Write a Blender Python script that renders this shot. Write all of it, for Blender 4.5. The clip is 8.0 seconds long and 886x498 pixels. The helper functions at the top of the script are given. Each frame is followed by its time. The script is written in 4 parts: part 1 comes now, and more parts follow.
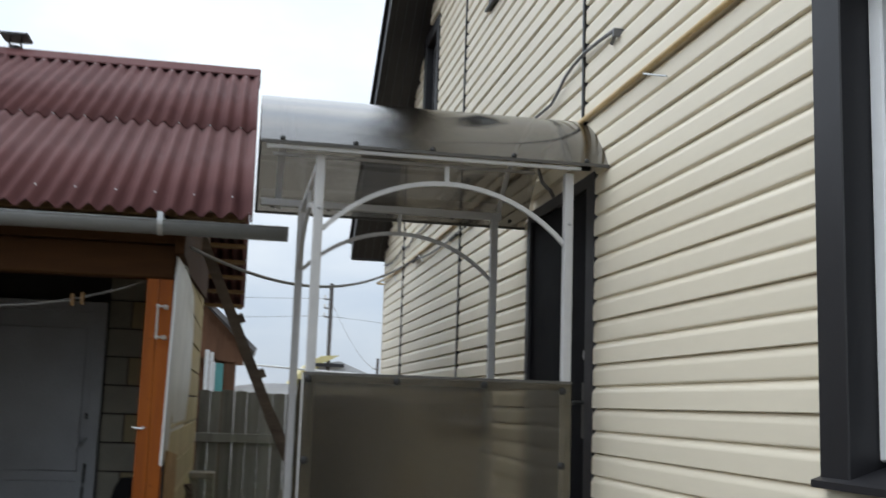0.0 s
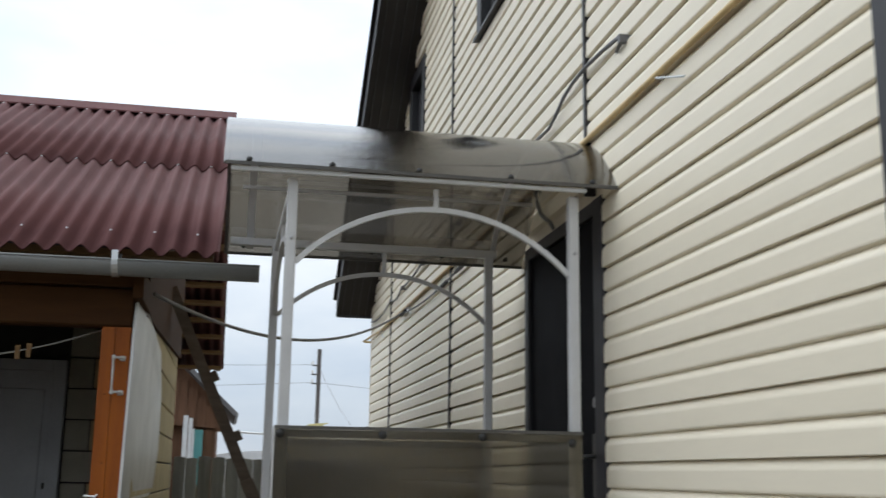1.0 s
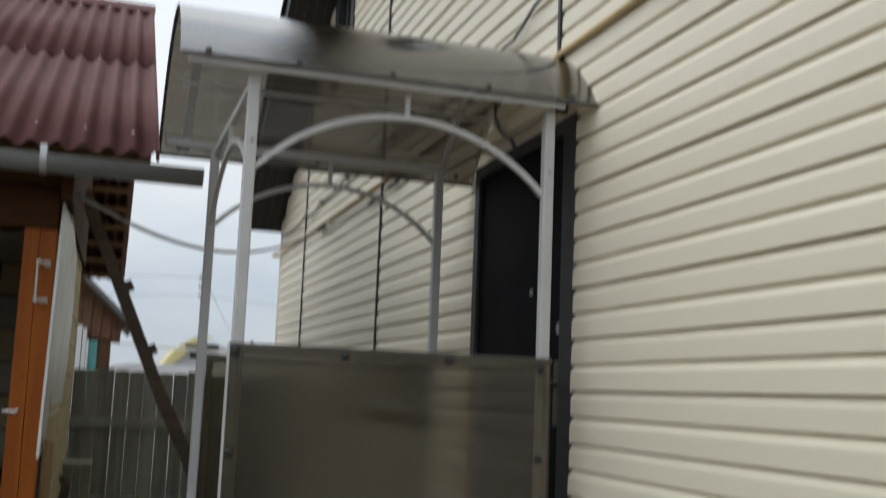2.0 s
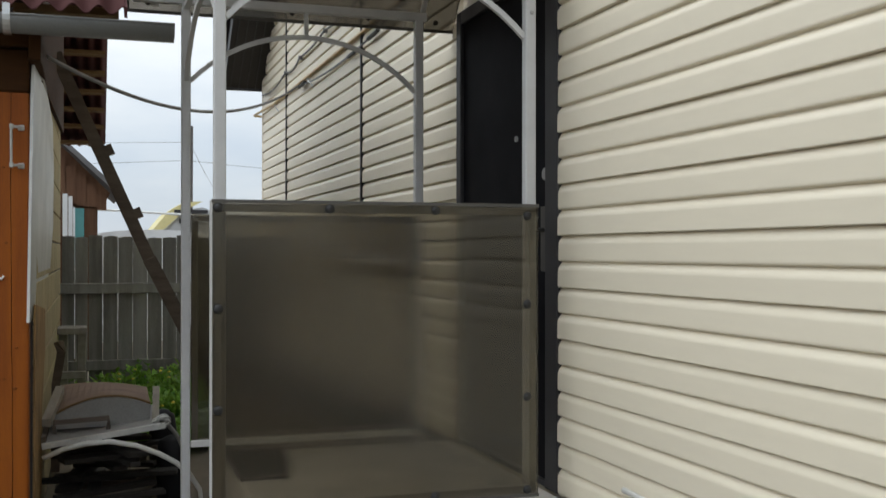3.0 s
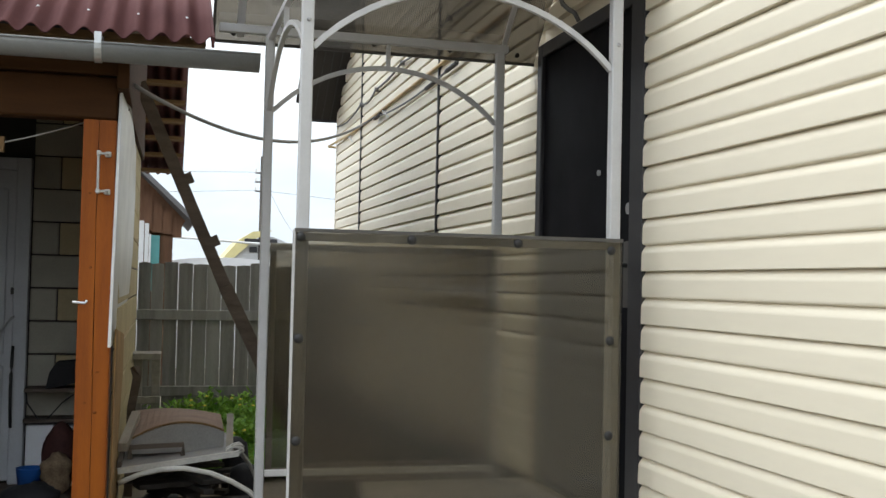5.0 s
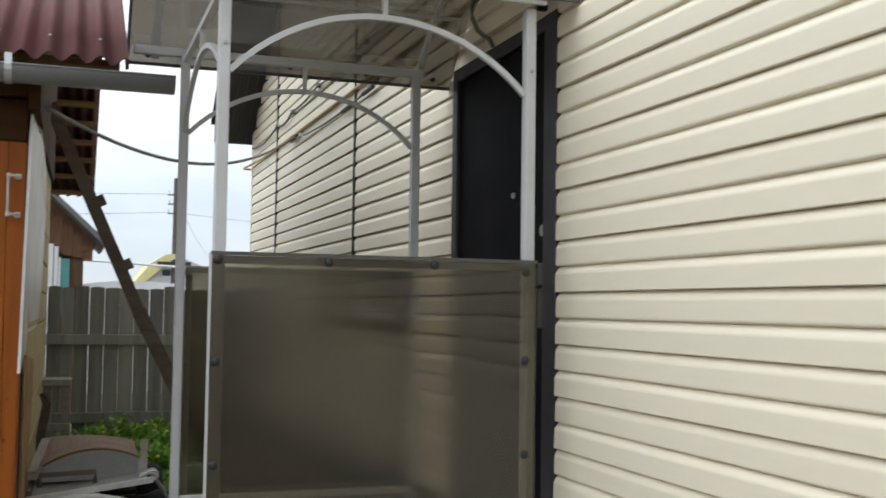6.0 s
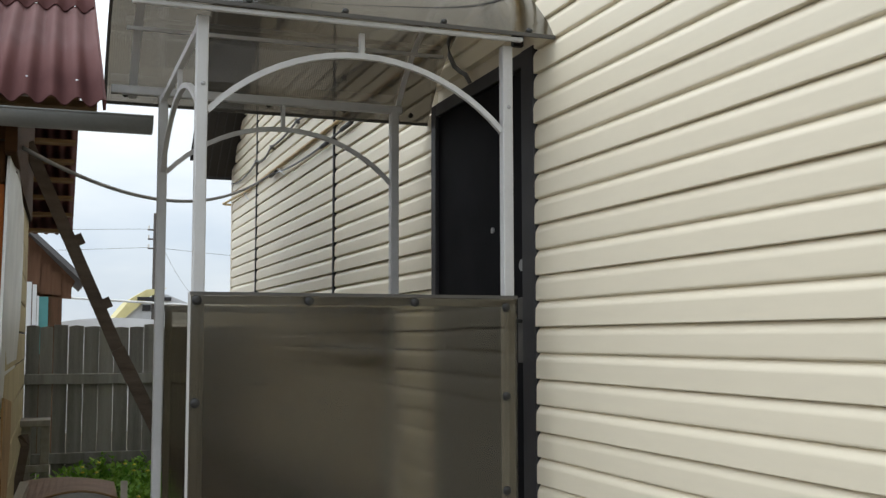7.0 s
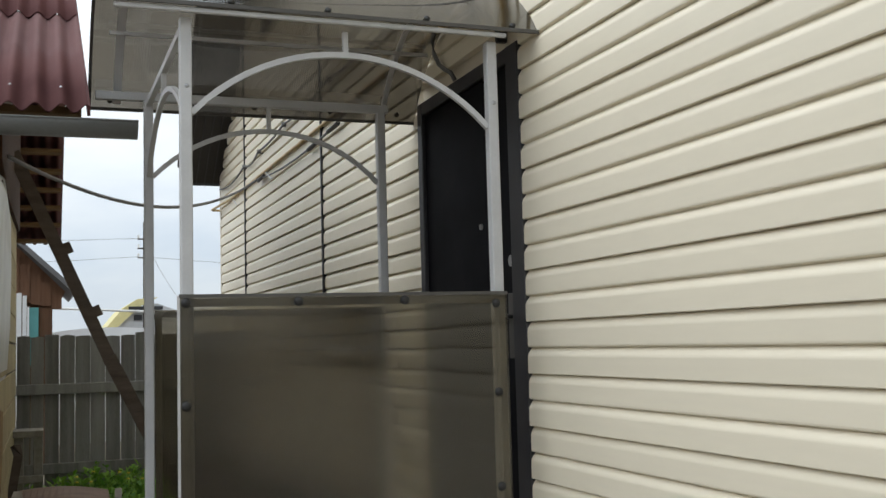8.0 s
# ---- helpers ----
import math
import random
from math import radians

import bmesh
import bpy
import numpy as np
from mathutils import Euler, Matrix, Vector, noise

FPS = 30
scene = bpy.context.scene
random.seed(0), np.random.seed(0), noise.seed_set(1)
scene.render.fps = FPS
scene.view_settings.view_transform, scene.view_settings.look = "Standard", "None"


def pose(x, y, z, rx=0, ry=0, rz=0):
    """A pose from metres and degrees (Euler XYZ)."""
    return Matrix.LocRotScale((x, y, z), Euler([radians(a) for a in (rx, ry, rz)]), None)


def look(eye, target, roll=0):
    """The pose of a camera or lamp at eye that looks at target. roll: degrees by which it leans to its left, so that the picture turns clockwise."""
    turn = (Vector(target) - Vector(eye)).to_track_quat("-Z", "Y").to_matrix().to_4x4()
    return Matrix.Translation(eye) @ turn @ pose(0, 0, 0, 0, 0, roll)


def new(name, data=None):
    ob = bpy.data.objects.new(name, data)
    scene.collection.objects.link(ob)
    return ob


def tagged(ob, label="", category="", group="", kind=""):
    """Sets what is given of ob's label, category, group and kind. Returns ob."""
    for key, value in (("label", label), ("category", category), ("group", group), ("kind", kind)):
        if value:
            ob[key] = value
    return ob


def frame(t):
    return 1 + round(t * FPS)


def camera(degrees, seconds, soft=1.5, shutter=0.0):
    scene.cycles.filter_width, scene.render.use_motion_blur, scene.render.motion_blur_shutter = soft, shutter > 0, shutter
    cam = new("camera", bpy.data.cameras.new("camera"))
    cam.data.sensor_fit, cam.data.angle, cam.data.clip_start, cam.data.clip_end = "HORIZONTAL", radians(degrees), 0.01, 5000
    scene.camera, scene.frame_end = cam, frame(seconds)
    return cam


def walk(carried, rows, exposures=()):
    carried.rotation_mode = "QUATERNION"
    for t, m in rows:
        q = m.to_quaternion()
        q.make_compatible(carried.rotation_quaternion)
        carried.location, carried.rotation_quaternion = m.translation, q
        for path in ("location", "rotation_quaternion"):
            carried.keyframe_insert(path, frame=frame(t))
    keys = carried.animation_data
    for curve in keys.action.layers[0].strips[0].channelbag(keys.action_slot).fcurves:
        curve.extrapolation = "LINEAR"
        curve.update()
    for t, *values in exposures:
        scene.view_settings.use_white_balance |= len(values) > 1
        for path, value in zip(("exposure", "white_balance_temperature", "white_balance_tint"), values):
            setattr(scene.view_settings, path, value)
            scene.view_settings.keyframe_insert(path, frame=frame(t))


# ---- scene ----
cam = camera(45.16, 8.0, soft=1.4, shutter=0.5)
PATH = [
    (0, (-1.659, -4.739, 1.397), (-1.298, -2.794, 1.69), 1.9),
    (0.3, (-1.651, -4.585, 1.387), (-1.217, -2.653, 1.669), 3.6),
    (0.5, (-1.642, -4.472, 1.405), (-1.164, -2.554, 1.711), 3.2),
    (0.7, (-1.604, -4.347, 1.378), (-1.165, -2.428, 1.732), 2.1),
    (1, (-1.552, -4.158, 1.352), (-1.177, -2.238, 1.768), 0.8),
    (1.2, (-1.555, -4.054, 1.37), (-1.209, -2.114, 1.714), 0.8),
    (1.5, (-1.65, -3.946, 1.383), (-1.202, -2.038, 1.783), 2.5),
    (1.7, (-1.742, -3.879, 1.375), (-1.209, -2.004, 1.824), 1.3),
    (2, (-1.806, -3.816, 1.371), (-1.213, -1.925, 1.645), 2.3),
    (2.2, (-1.796, -3.773, 1.373), (-1.22, -1.868, 1.56), 1.4),
    (3.3, (-1.775, -3.763, 1.333), (-1.153, -1.862, 1.315), -0.4),
    (3.5, (-1.793, -3.753, 1.328), (-1.216, -1.838, 1.316), 0.0),
    (4, (-1.821, -3.722, 1.348), (-1.332, -1.783, 1.362), 1.1),
    (4.5, (-1.82, -3.703, 1.344), (-1.33, -1.765, 1.385), 1.2),
    (5.8, (-1.821, -3.729, 1.348), (-1.209, -1.827, 1.449), 1.0),
    (6, (-1.833, -3.744, 1.344), (-1.178, -1.857, 1.455), 0.8),
    (6.5, (-1.824, -3.755, 1.377), (-1.129, -1.888, 1.546), -0.1),
    (7, (-1.828, -3.75, 1.367), (-1.142, -1.879, 1.535), -0.1),
    (7.5, (-1.828, -3.745, 1.369), (-1.142, -1.873, 1.522), -0.6),
    (8, (-1.819, -3.749, 1.347), (-1.117, -1.884, 1.519), -1.6),
]
EXPOSURES = [(0.0, 0.0, 6350, 8), (1.0, 0.02, 6400, 8), (1.5, -0.07, 6550, 8), (2.0, -0.17, 6600, 8), (3.5, 0.32, 6600, 7), (4.5, 0.66, 6600, 7), (6.0, 0.37, 6600, 7), (8.0, 0.15, 6600, 7)]
walk(cam, [(t, look(eye, target, roll)) for t, eye, target, roll in PATH], EXPOSURES)

# ---- world and sun: bright overcast ----
world = bpy.data.worlds.new("overcast_sky")
scene.world = world
world.use_nodes = True
wn, wl = world.node_tree.nodes, world.node_tree.links
wn.clear()
w_out = wn.new("ShaderNodeOutputWorld")
w_bg = wn.new("ShaderNodeBackground")
sky = wn.new("ShaderNodeTexSky")
sky.sky_type, sky.sun_disc = "NISHITA", False
sky.sun_elevation, sky.sun_rotation = radians(51), radians(281)
w_tc, w_map, w_noise, w_ramp = (wn.new("ShaderNodeTexCoord"), wn.new("ShaderNodeMapping"),
                                wn.new("ShaderNodeTexNoise"), wn.new("ShaderNodeValToRGB"))
w_map.inputs["Scale"].default_value = (1.0, 1.0, 2.6)
w_noise.inputs["Scale"].default_value, w_noise.inputs["Detail"].default_value = 2.2, 6
w_ramp.color_ramp.elements[0].position, w_ramp.color_ramp.elements[0].color = 0.36, (6.9, 7.8, 9.2, 1)
w_ramp.color_ramp.elements[1].position, w_ramp.color_ramp.elements[1].color = 0.62, (10.6, 10.9, 11.2, 1)
w_mix = wn.new("ShaderNodeMix")
w_mix.data_type = "RGBA"
w_mix.inputs[0].default_value = 0.86
wl.new(w_tc.outputs["Generated"], w_map.inputs["Vector"])
wl.new(w_map.outputs["Vector"], w_noise.inputs["Vector"])
wl.new(w_noise.outputs["Fac"], w_ramp.inputs["Fac"])
wl.new(sky.outputs["Color"], w_mix.inputs[6])
wl.new(w_ramp.outputs["Color"], w_mix.inputs[7])
# overcast cloud grows brighter from the horizon to the zenith
w_sep, w_rise, w_gain = wn.new("ShaderNodeSeparateXYZ"), wn.new("ShaderNodeMapRange"), wn.new("ShaderNodeVectorMath")
w_rise.inputs["To Min"].default_value, w_rise.inputs["To Max"].default_value = 0.92, 2.3
w_gain.operation = "SCALE"
wl.new(w_tc.outputs["Generated"], w_sep.inputs[0])
wl.new(w_sep.outputs["Z"], w_rise.inputs["Value"])
wl.new(w_mix.outputs[2], w_gain.inputs[0])
wl.new(w_rise.outputs["Result"], w_gain.inputs["Scale"])
wl.new(w_gain.outputs[0], w_bg.inputs["Color"])
w_bg.inputs["Strength"].default_value = 0.088
wl.new(w_bg.outputs[0], w_out.inputs[0])
sun = new("sun", bpy.data.lights.new("sun", "SUN"))
sun.data.energy, sun.data.angle, sun.data.color = 0.6, radians(70), (1.0, 0.98, 0.93)
sun.matrix_world = look((-10, 2.0, 12.5), (0, 0, 0))


# ---- materials ----
def mat(name, color, rough=0.6, metal=0.0, vary=0.12, scale=6.0, bump=0.15, fine=90.0, stretch=(1, 1, 1), spec=0.5,
        second=None, patch=2.0, island=0.0):
    m = bpy.data.materials.new(name)
    m.use_nodes = True
    n, l = m.node_tree.nodes, m.node_tree.links
    b = n["Principled BSDF"]
    b.inputs["Roughness"].default_value, b.inputs["Metallic"].default_value = rough, metal
    b.inputs["Specular IOR Level"].default_value = spec
    tc, mp = n.new("ShaderNodeTexCoord"), n.new("ShaderNodeMapping")
    mp.inputs["Scale"].default_value = stretch
    l.new(tc.outputs["Object"], mp.inputs["Vector"])
    big, small = n.new("ShaderNodeTexNoise"), n.new("ShaderNodeTexNoise")
    big.inputs["Scale"].default_value, big.inputs["Detail"].default_value = scale, 5
    small.inputs["Scale"].default_value, small.inputs["Detail"].default_value = fine, 4
    l.new(mp.outputs["Vector"], big.inputs["Vector"])
    l.new(mp.outputs["Vector"], small.inputs["Vector"])
    add = n.new("ShaderNodeMath")
    add.operation = "MULTIPLY_ADD"
    l.new(small.outputs["Fac"], add.inputs[0])
    add.inputs[1].default_value = 0.5
    l.new(big.outputs["Fac"], add.inputs[2])
    src_fac = add.outputs[0]
    if island:
        oi = n.new("ShaderNodeObjectInfo")
        ia = n.new("ShaderNodeMath")
        ia.operation = "MULTIPLY_ADD"
        l.new(oi.outputs["Random"], ia.inputs[0])
        ia.inputs[1].default_value = island
        l.new(src_fac, ia.inputs[2])
        src_fac = ia.outputs[0]
    rng = n.new("ShaderNodeMapRange")
    mid = 0.75 + island / 2
    rng.inputs["From Min"].default_value, rng.inputs["From Max"].default_value = mid - 0.3, mid + 0.3
    l.new(src_fac, rng.inputs["Value"])
    mix = n.new("ShaderNodeMix")
    mix.data_type = "RGBA"
    dark = second or [c * (1 - vary) for c in color]
    lite = color if second else [min(1, c * (1 + vary * 0.7)) for c in color]
    mix.inputs[6].default_value, mix.inputs[7].default_value = (*dark, 1), (*lite, 1)
    l.new(rng.outputs["Result"], mix.inputs[0])
    l.new(mix.outputs[2], b.inputs["Base Color"])
    rr = n.new("ShaderNodeMapRange")
    rr.inputs["To Min"].default_value, rr.inputs["To Max"].default_value = min(1, rough + 0.1), max(0.03, rough - 0.08)
    l.new(big.outputs["Fac"], rr.inputs["Value"])
    l.new(rr.outputs["Result"], b.inputs["Roughness"])
    if bump:
        bp = n.new("ShaderNodeBump")
        bp.inputs["Strength"].default_value, bp.inputs["Distance"].default_value = bump, 0.004
        l.new(add.outputs[0], bp.inputs["Height"])
        l.new(bp.outputs["Normal"], b.inputs["Normal"])
    return m


def sheet_mat(name, tint, body, clear, axis="X", shine=0.08, gloss=0.08, rib_gain=0.28, relief=0.05, blur=0.5, rough=0.08, bend=1.12, wave_depth=0.0015, spread=0.0, sheen_spread=0.0):
    """Bronze twin-wall polycarbonate: partly clear, partly milky, with fine flutes."""
    m = bpy.data.materials.new(name)
    m.use_nodes = True
    n, l = m.node_tree.nodes, m.node_tree.links
    n.clear()
    out = n.new("ShaderNodeOutputMaterial")
    tc, sep = n.new("ShaderNodeTexCoord"), n.new("ShaderNodeSeparateXYZ")
    l.new(tc.outputs["Object"], sep.inputs[0])
    wave = n.new("ShaderNodeMath")
    wave.operation = "MULTIPLY"
    l.new(sep.outputs[axis], wave.inputs[0])
    wave.inputs[1].default_value = 2 * math.pi / 0.0105
    sn = n.new("ShaderNodeMath")
    sn.operation = "SINE"
    l.new(wave.outputs[0], sn.inputs[0])
    rib = n.new("ShaderNodeMapRange")
    rib.inputs["From Min"].default_value, rib.inputs["From Max"].default_value = 0.55, 1.0
    rib.inputs["To Min"].default_value, rib.inputs["To Max"].default_value = 1 - clear, min(1, 1 - clear + rib_gain)
    l.new(sn.outputs[0], rib.inputs["Value"])
    dirt = n.new("ShaderNodeTexNoise")
    dirt.inputs["Scale"].default_value, dirt.inputs["Detail"].default_value = 3.0, 6
    l.new(tc.outputs["Object"], dirt.inputs["Vector"])
    dmul = n.new("ShaderNodeMath")
    dmul.operation = "MULTIPLY_ADD"
    l.new(dirt.outputs["Fac"], dmul.inputs[0])
    dmul.inputs[1].default_value = 0.12
    l.new(rib.outputs["Result"], dmul.inputs[2])
    tr = n.new("ShaderNodeBsdfTransparent")
    tr.inputs["Color"].default_value = (*tint, 1)
    rf = n.new("ShaderNodeBsdfRefraction")
    rf.inputs["Color"].default_value = (*tint, 1)
    rf.inputs["IOR"].default_value, rf.inputs["Roughness"].default_value = bend, rough
    see = n.new("ShaderNodeMixShader")
    see.inputs[0].default_value = blur
    l.new(tr.outputs[0], see.inputs[1])
    l.new(rf.outputs[0], see.inputs[2])
    df = n.new("ShaderNodeBsdfDiffuse")
    df.inputs["Color"].default_value = (*body, 1)
    tl = n.new("ShaderNodeBsdfTranslucent")
    tl.inputs["Color"].default_value = (*body, 1)
    milk = n.new("ShaderNodeMixShader")
    milk.inputs[0].default_value = 0.5
    l.new(df.outputs[0], milk.inputs[1])
    l.new(tl.outputs[0], milk.inputs[2])
    core = n.new("ShaderNodeMixShader")
    l.new(dmul.outputs[0], core.inputs[0])
    l.new(see.outputs[0], core.inputs[1])
    l.new(milk.outputs[0], core.inputs[2])
    gl = n.new("ShaderNodeBsdfGlossy")
    gl.inputs["Roughness"].default_value = gloss
    bp = n.new("ShaderNodeBump")
    bp.inputs["Strength"].default_value, bp.inputs["Distance"].default_value = relief, 0.001
    l.new(sn.outputs[0], bp.inputs["Height"])
    wob, wbp = n.new("ShaderNodeTexNoise"), n.new("ShaderNodeBump")
    wob.inputs["Scale"].default_value, wob.inputs["Detail"].default_value = 3.0, 0
    l.new(tc.outputs["Object"], wob.inputs["Vector"])
    wbp.inputs["Strength"].default_value, wbp.inputs["Distance"].default_value = 1.0, wave_depth
    l.new(wob.outputs["Fac"], wbp.inputs["Height"])
    l.new(bp.outputs["Normal"], wbp.inputs["Normal"])
    for node, amount in ((gl, sheen_spread), (rf, spread)):
        if not amount:
            l.new(wbp.outputs["Normal"], node.inputs["Normal"])
            continue
        fine, cut, tilt, both = n.new("ShaderNodeTexWhiteNoise"), n.new("ShaderNodeVectorMath"), n.new("ShaderNodeCombineXYZ"), n.new("ShaderNodeVectorMath")
        step = n.new("ShaderNodeVectorMath")
        fine.noise_dimensions = "2D"
        cut.operation, cut.inputs[1].default_value = "MULTIPLY", (4000.0, 300.0, 0.0)
        step.operation = "FLOOR"
        l.new(tc.outputs["Object"], cut.inputs[0])
        l.new(cut.outputs[0], step.inputs[0])
        l.new(step.outputs[0], fine.inputs["Vector"])
        lean = n.new("ShaderNodeMapRange")
        lean.inputs["To Min"].default_value, lean.inputs["To Max"].default_value = -amount, amount
        l.new(fine.outputs["Value"], lean.inputs["Value"])
        l.new(lean.outputs["Result"], tilt.inputs["X"])
        both.operation = "ADD"
        l.new(wbp.outputs["Normal"], both.inputs[0])
        l.new(tilt.outputs[0], both.inputs[1])
        unit = n.new("ShaderNodeVectorMath")
        unit.operation = "NORMALIZE"
        l.new(both.outputs[0], unit.inputs[0])
        l.new(unit.outputs[0], node.inputs["Normal"])
    lw, pw, fr = n.new("ShaderNodeLayerWeight"), n.new("ShaderNodeMath"), n.new("ShaderNodeMapRange")
    lw.inputs["Blend"].default_value = 0.5
    pw.operation, pw.inputs[1].default_value = "POWER", 3.0
    l.new(lw.outputs["Facing"], pw.inputs[0])
    l.new(pw.outputs[0], fr.inputs["Value"])
    fr.inputs["To Min"].default_value, fr.inputs["To Max"].default_value = shine, 0.97
    top = n.new("ShaderNodeMixShader")
    l.new(fr.outputs["Result"], top.inputs[0])
    l.new(core.outputs[0], top.inputs[1])
    l.new(gl.outputs[0], top.inputs[2])
    l.new(top.outputs[0], out.inputs[0])
    return m


def glass_mat(name, tint):
    m = bpy.data.materials.new(name)
    m.use_nodes = True
    b = m.node_tree.nodes["Principled BSDF"]
    b.inputs["Base Color"].default_value = (*tint, 1)
    b.inputs["Roughness"].default_value = 0.03
    b.inputs["Transmission Weight"].default_value = 0.9
    return m


def leaf_mat(name, lite, dark):
    """Thin leaves that let some light through, lighter and darker by the plant."""
    m = bpy.data.materials.new(name)
    m.use_nodes = True
    n, l = m.node_tree.nodes, m.node_tree.links
    b, out = n["Principled BSDF"], n["Material Output"]
    b.inputs["Roughness"].default_value = 0.45
    geo, mix = n.new("ShaderNodeNewGeometry"), n.new("ShaderNodeMix")
    mix.data_type = "RGBA"
    mix.inputs[6].default_value, mix.inputs[7].default_value = (*dark, 1), (*lite, 1)
    l.new(geo.outputs["Random Per Island"], mix.inputs[0])
    l.new(mix.outputs[2], b.inputs["Base Color"])
    tl, both = n.new("ShaderNodeBsdfTranslucent"), n.new("ShaderNodeMixShader")
    l.new(mix.outputs[2], tl.inputs["Color"])
    both.inputs[0].default_value = 0.4
    l.new(b.outputs[0], both.inputs[1])
    l.new(tl.outputs[0], both.inputs[2])
    l.new(both.outputs[0], out.inputs[0])
    return m


VINYL = mat("cream_vinyl", (0.79, 0.725, 0.585), 0.42, vary=0.05, scale=1.2, bump=0.05, fine=40, stretch=(1, 0.15, 1), island=0.25)
VINYL_TRIM = mat("cream_vinyl_trim", (0.74, 0.67, 0.55), 0.45, vary=0.06, bump=0.04)
DARK_METAL = mat("dark_brown_metal", (0.016, 0.0155, 0.018), 0.45, vary=0.2, scale=3, bump=0.05)
SOFFIT = mat("dark_brown_soffit", (0.022, 0.019, 0.019), 0.55, vary=0.2, scale=3, bump=0.08)
DOOR_BLACK = mat("black_door_coating", (0.005, 0.005, 0.007), 0.6, vary=0.25, scale=4, bump=0.12, fine=160, spec=0.08)
DOOR_TRIM = mat("dark_grey_door_trim", (0.032, 0.031, 0.035), 0.45, vary=0.15, bump=0.05)
CHROME = mat("satin_chrome", (0.42, 0.42, 0.43), 0.35, 0.4, bump=0.02)
# white plastic with the veranda's shade put into its colour
SHADED_PVC = mat("shaded_white_pvc", (0.52, 0.54, 0.57), 0.45, vary=0.12, scale=4, bump=0.05)
PVC = mat("white_pvc", (0.82, 0.84, 0.86), 0.35, vary=0.05, bump=0.03)
GLASS = glass_mat("window_glass", (0.75, 0.8, 0.8))
INSIDE = mat("dim_interior", (0.06, 0.055, 0.05), 0.8)
STEEL = mat("grey_enamelled_steel", (0.56, 0.56, 0.565), 0.42, vary=0.08, scale=9, bump=0.06)
STEEL_DARK = mat("weathered_grey_edge_profile", (0.085, 0.08, 0.074), 0.5, vary=0.15, bump=0.08)
STEEL_MID = mat("dull_grey_front_rail", (0.24, 0.24, 0.24), 0.5, vary=0.12, bump=0.08)
RUBBER = mat("black_rubber", (0.02, 0.02, 0.02), 0.5, bump=0.03)
POLY_WALL = sheet_mat("bronze_polycarbonate_wall", (0.62, 0.585, 0.51), (0.112, 0.100, 0.082), 0.95, shine=0.066, gloss=0.05, rib_gain=0.03, relief=0.0, blur=0.9, rough=0.02, bend=1.12, wave_depth=0.003, spread=0.14, sheen_spread=0.05)
POLY_ROOF = sheet_mat("bronze_polycarbonate_roof", (0.19, 0.168, 0.135), (0.075, 0.065, 0.052), 0.76, shine=0.20, gloss=0.06, rib_gain=0.50, relief=0.04, blur=0.6, rough=0.16, bend=1.01, wave_depth=0.003, sheen_spread=0.045)
CONCRETE = mat("pale_concrete", (0.52, 0.50, 0.47), 0.85, vary=0.25, scale=5, bump=0.5, fine=60)
PLINTH = mat("grey_plinth_coat", (0.26, 0.25, 0.24), 0.9, vary=0.2, scale=4, bump=0.5)
GAS = mat("yellow_gas_paint", (0.60, 0.44, 0.21), 0.45, vary=0.25, scale=8, bump=0.08)
CABLE = mat("grey_cable_conduit", (0.13, 0.13, 0.135), 0.5, vary=0.15, bump=0.2)
CABLE_PALE = mat("pale_grey_conduit", (0.21, 0.21, 0.215), 0.5, vary=0.15, bump=0.3)
RED_ROOF = mat("red_bitumen_sheet", (0.139, 0.056, 0.055), 0.75, spec=0.25, vary=0.2, scale=2.5, bump=0.35, fine=120, second=(0.098, 0.040, 0.040))
ORANGE = mat("orange_varnished_timber", (0.34, 0.092, 0.006), 0.55, spec=0.25, scale=2.5, bump=0.25, fine=50, stretch=(9, 9, 0.7), second=(0.205, 0.05, 0.006))
KNOT = mat("dark_timber_knot", (0.185, 0.050, 0.007), 0.6, spec=0.2, scale=20, vary=0.3)
BROWN = mat("brown_stained_timber", (0.066, 0.028, 0.008), 0.75, scale=3, bump=0.3, fine=60, stretch=(1, 8, 8), second=(0.042, 0.018, 0.007), spec=0.15)
LATH = mat("aged_brown_lath", (0.23, 0.135, 0.052), 0.75, scale=4, bump=0.3, fine=60, stretch=(1, 8, 8), second=(0.14, 0.08, 0.032))
FENCE = mat("weathered_grey_board", (0.345, 0.34, 0.315), 0.85, scale=2.6, bump=0.5, fine=45, stretch=(7, 7, 0.6), second=(0.18, 0.175, 0.162), island=0.4)
OLD_WOOD = mat("old_dark_wood", (0.15, 0.115, 0.09), 0.8, scale=4, bump=0.5, fine=50, stretch=(1, 6, 6), second=(0.072, 0.056, 0.045))
BENCH_WOOD = mat("grey_bench_wood", (0.36, 0.34, 0.30), 0.85, scale=4, bump=0.4, fine=50, stretch=(6, 1, 6), second=(0.23, 0.215, 0.19))
PALE_WOOD = mat("bleached_grey_wood", (0.36, 0.32, 0.265), 0.8, scale=4, bump=0.4, fine=50, stretch=(6, 1, 6), second=(0.22, 0.195, 0.16))
# near-black wood: the shade beneath the cart put into colour
SHADE_WOOD = mat("shade_darkened_wood", (0.034, 0.029, 0.025), 0.85, scale=4, bump=0.5, fine=50, stretch=(1, 6, 6), second=(0.022, 0.019, 0.017))
BLOCK = mat("cream_wall_block", (0.40, 0.38, 0.31), 0.85, vary=0.14, scale=6, bump=0.4, island=0.4)
TAN = mat("tan_fibreboard", (0.37, 0.225, 0.09), 0.75, vary=0.4, scale=5, bump=0.3)
PLASTER = mat("yellowish_plaster_block", (0.55, 0.46, 0.27), 0.85, scale=5, bump=0.5, second=(0.42, 0.35, 0.21), island=0.3)
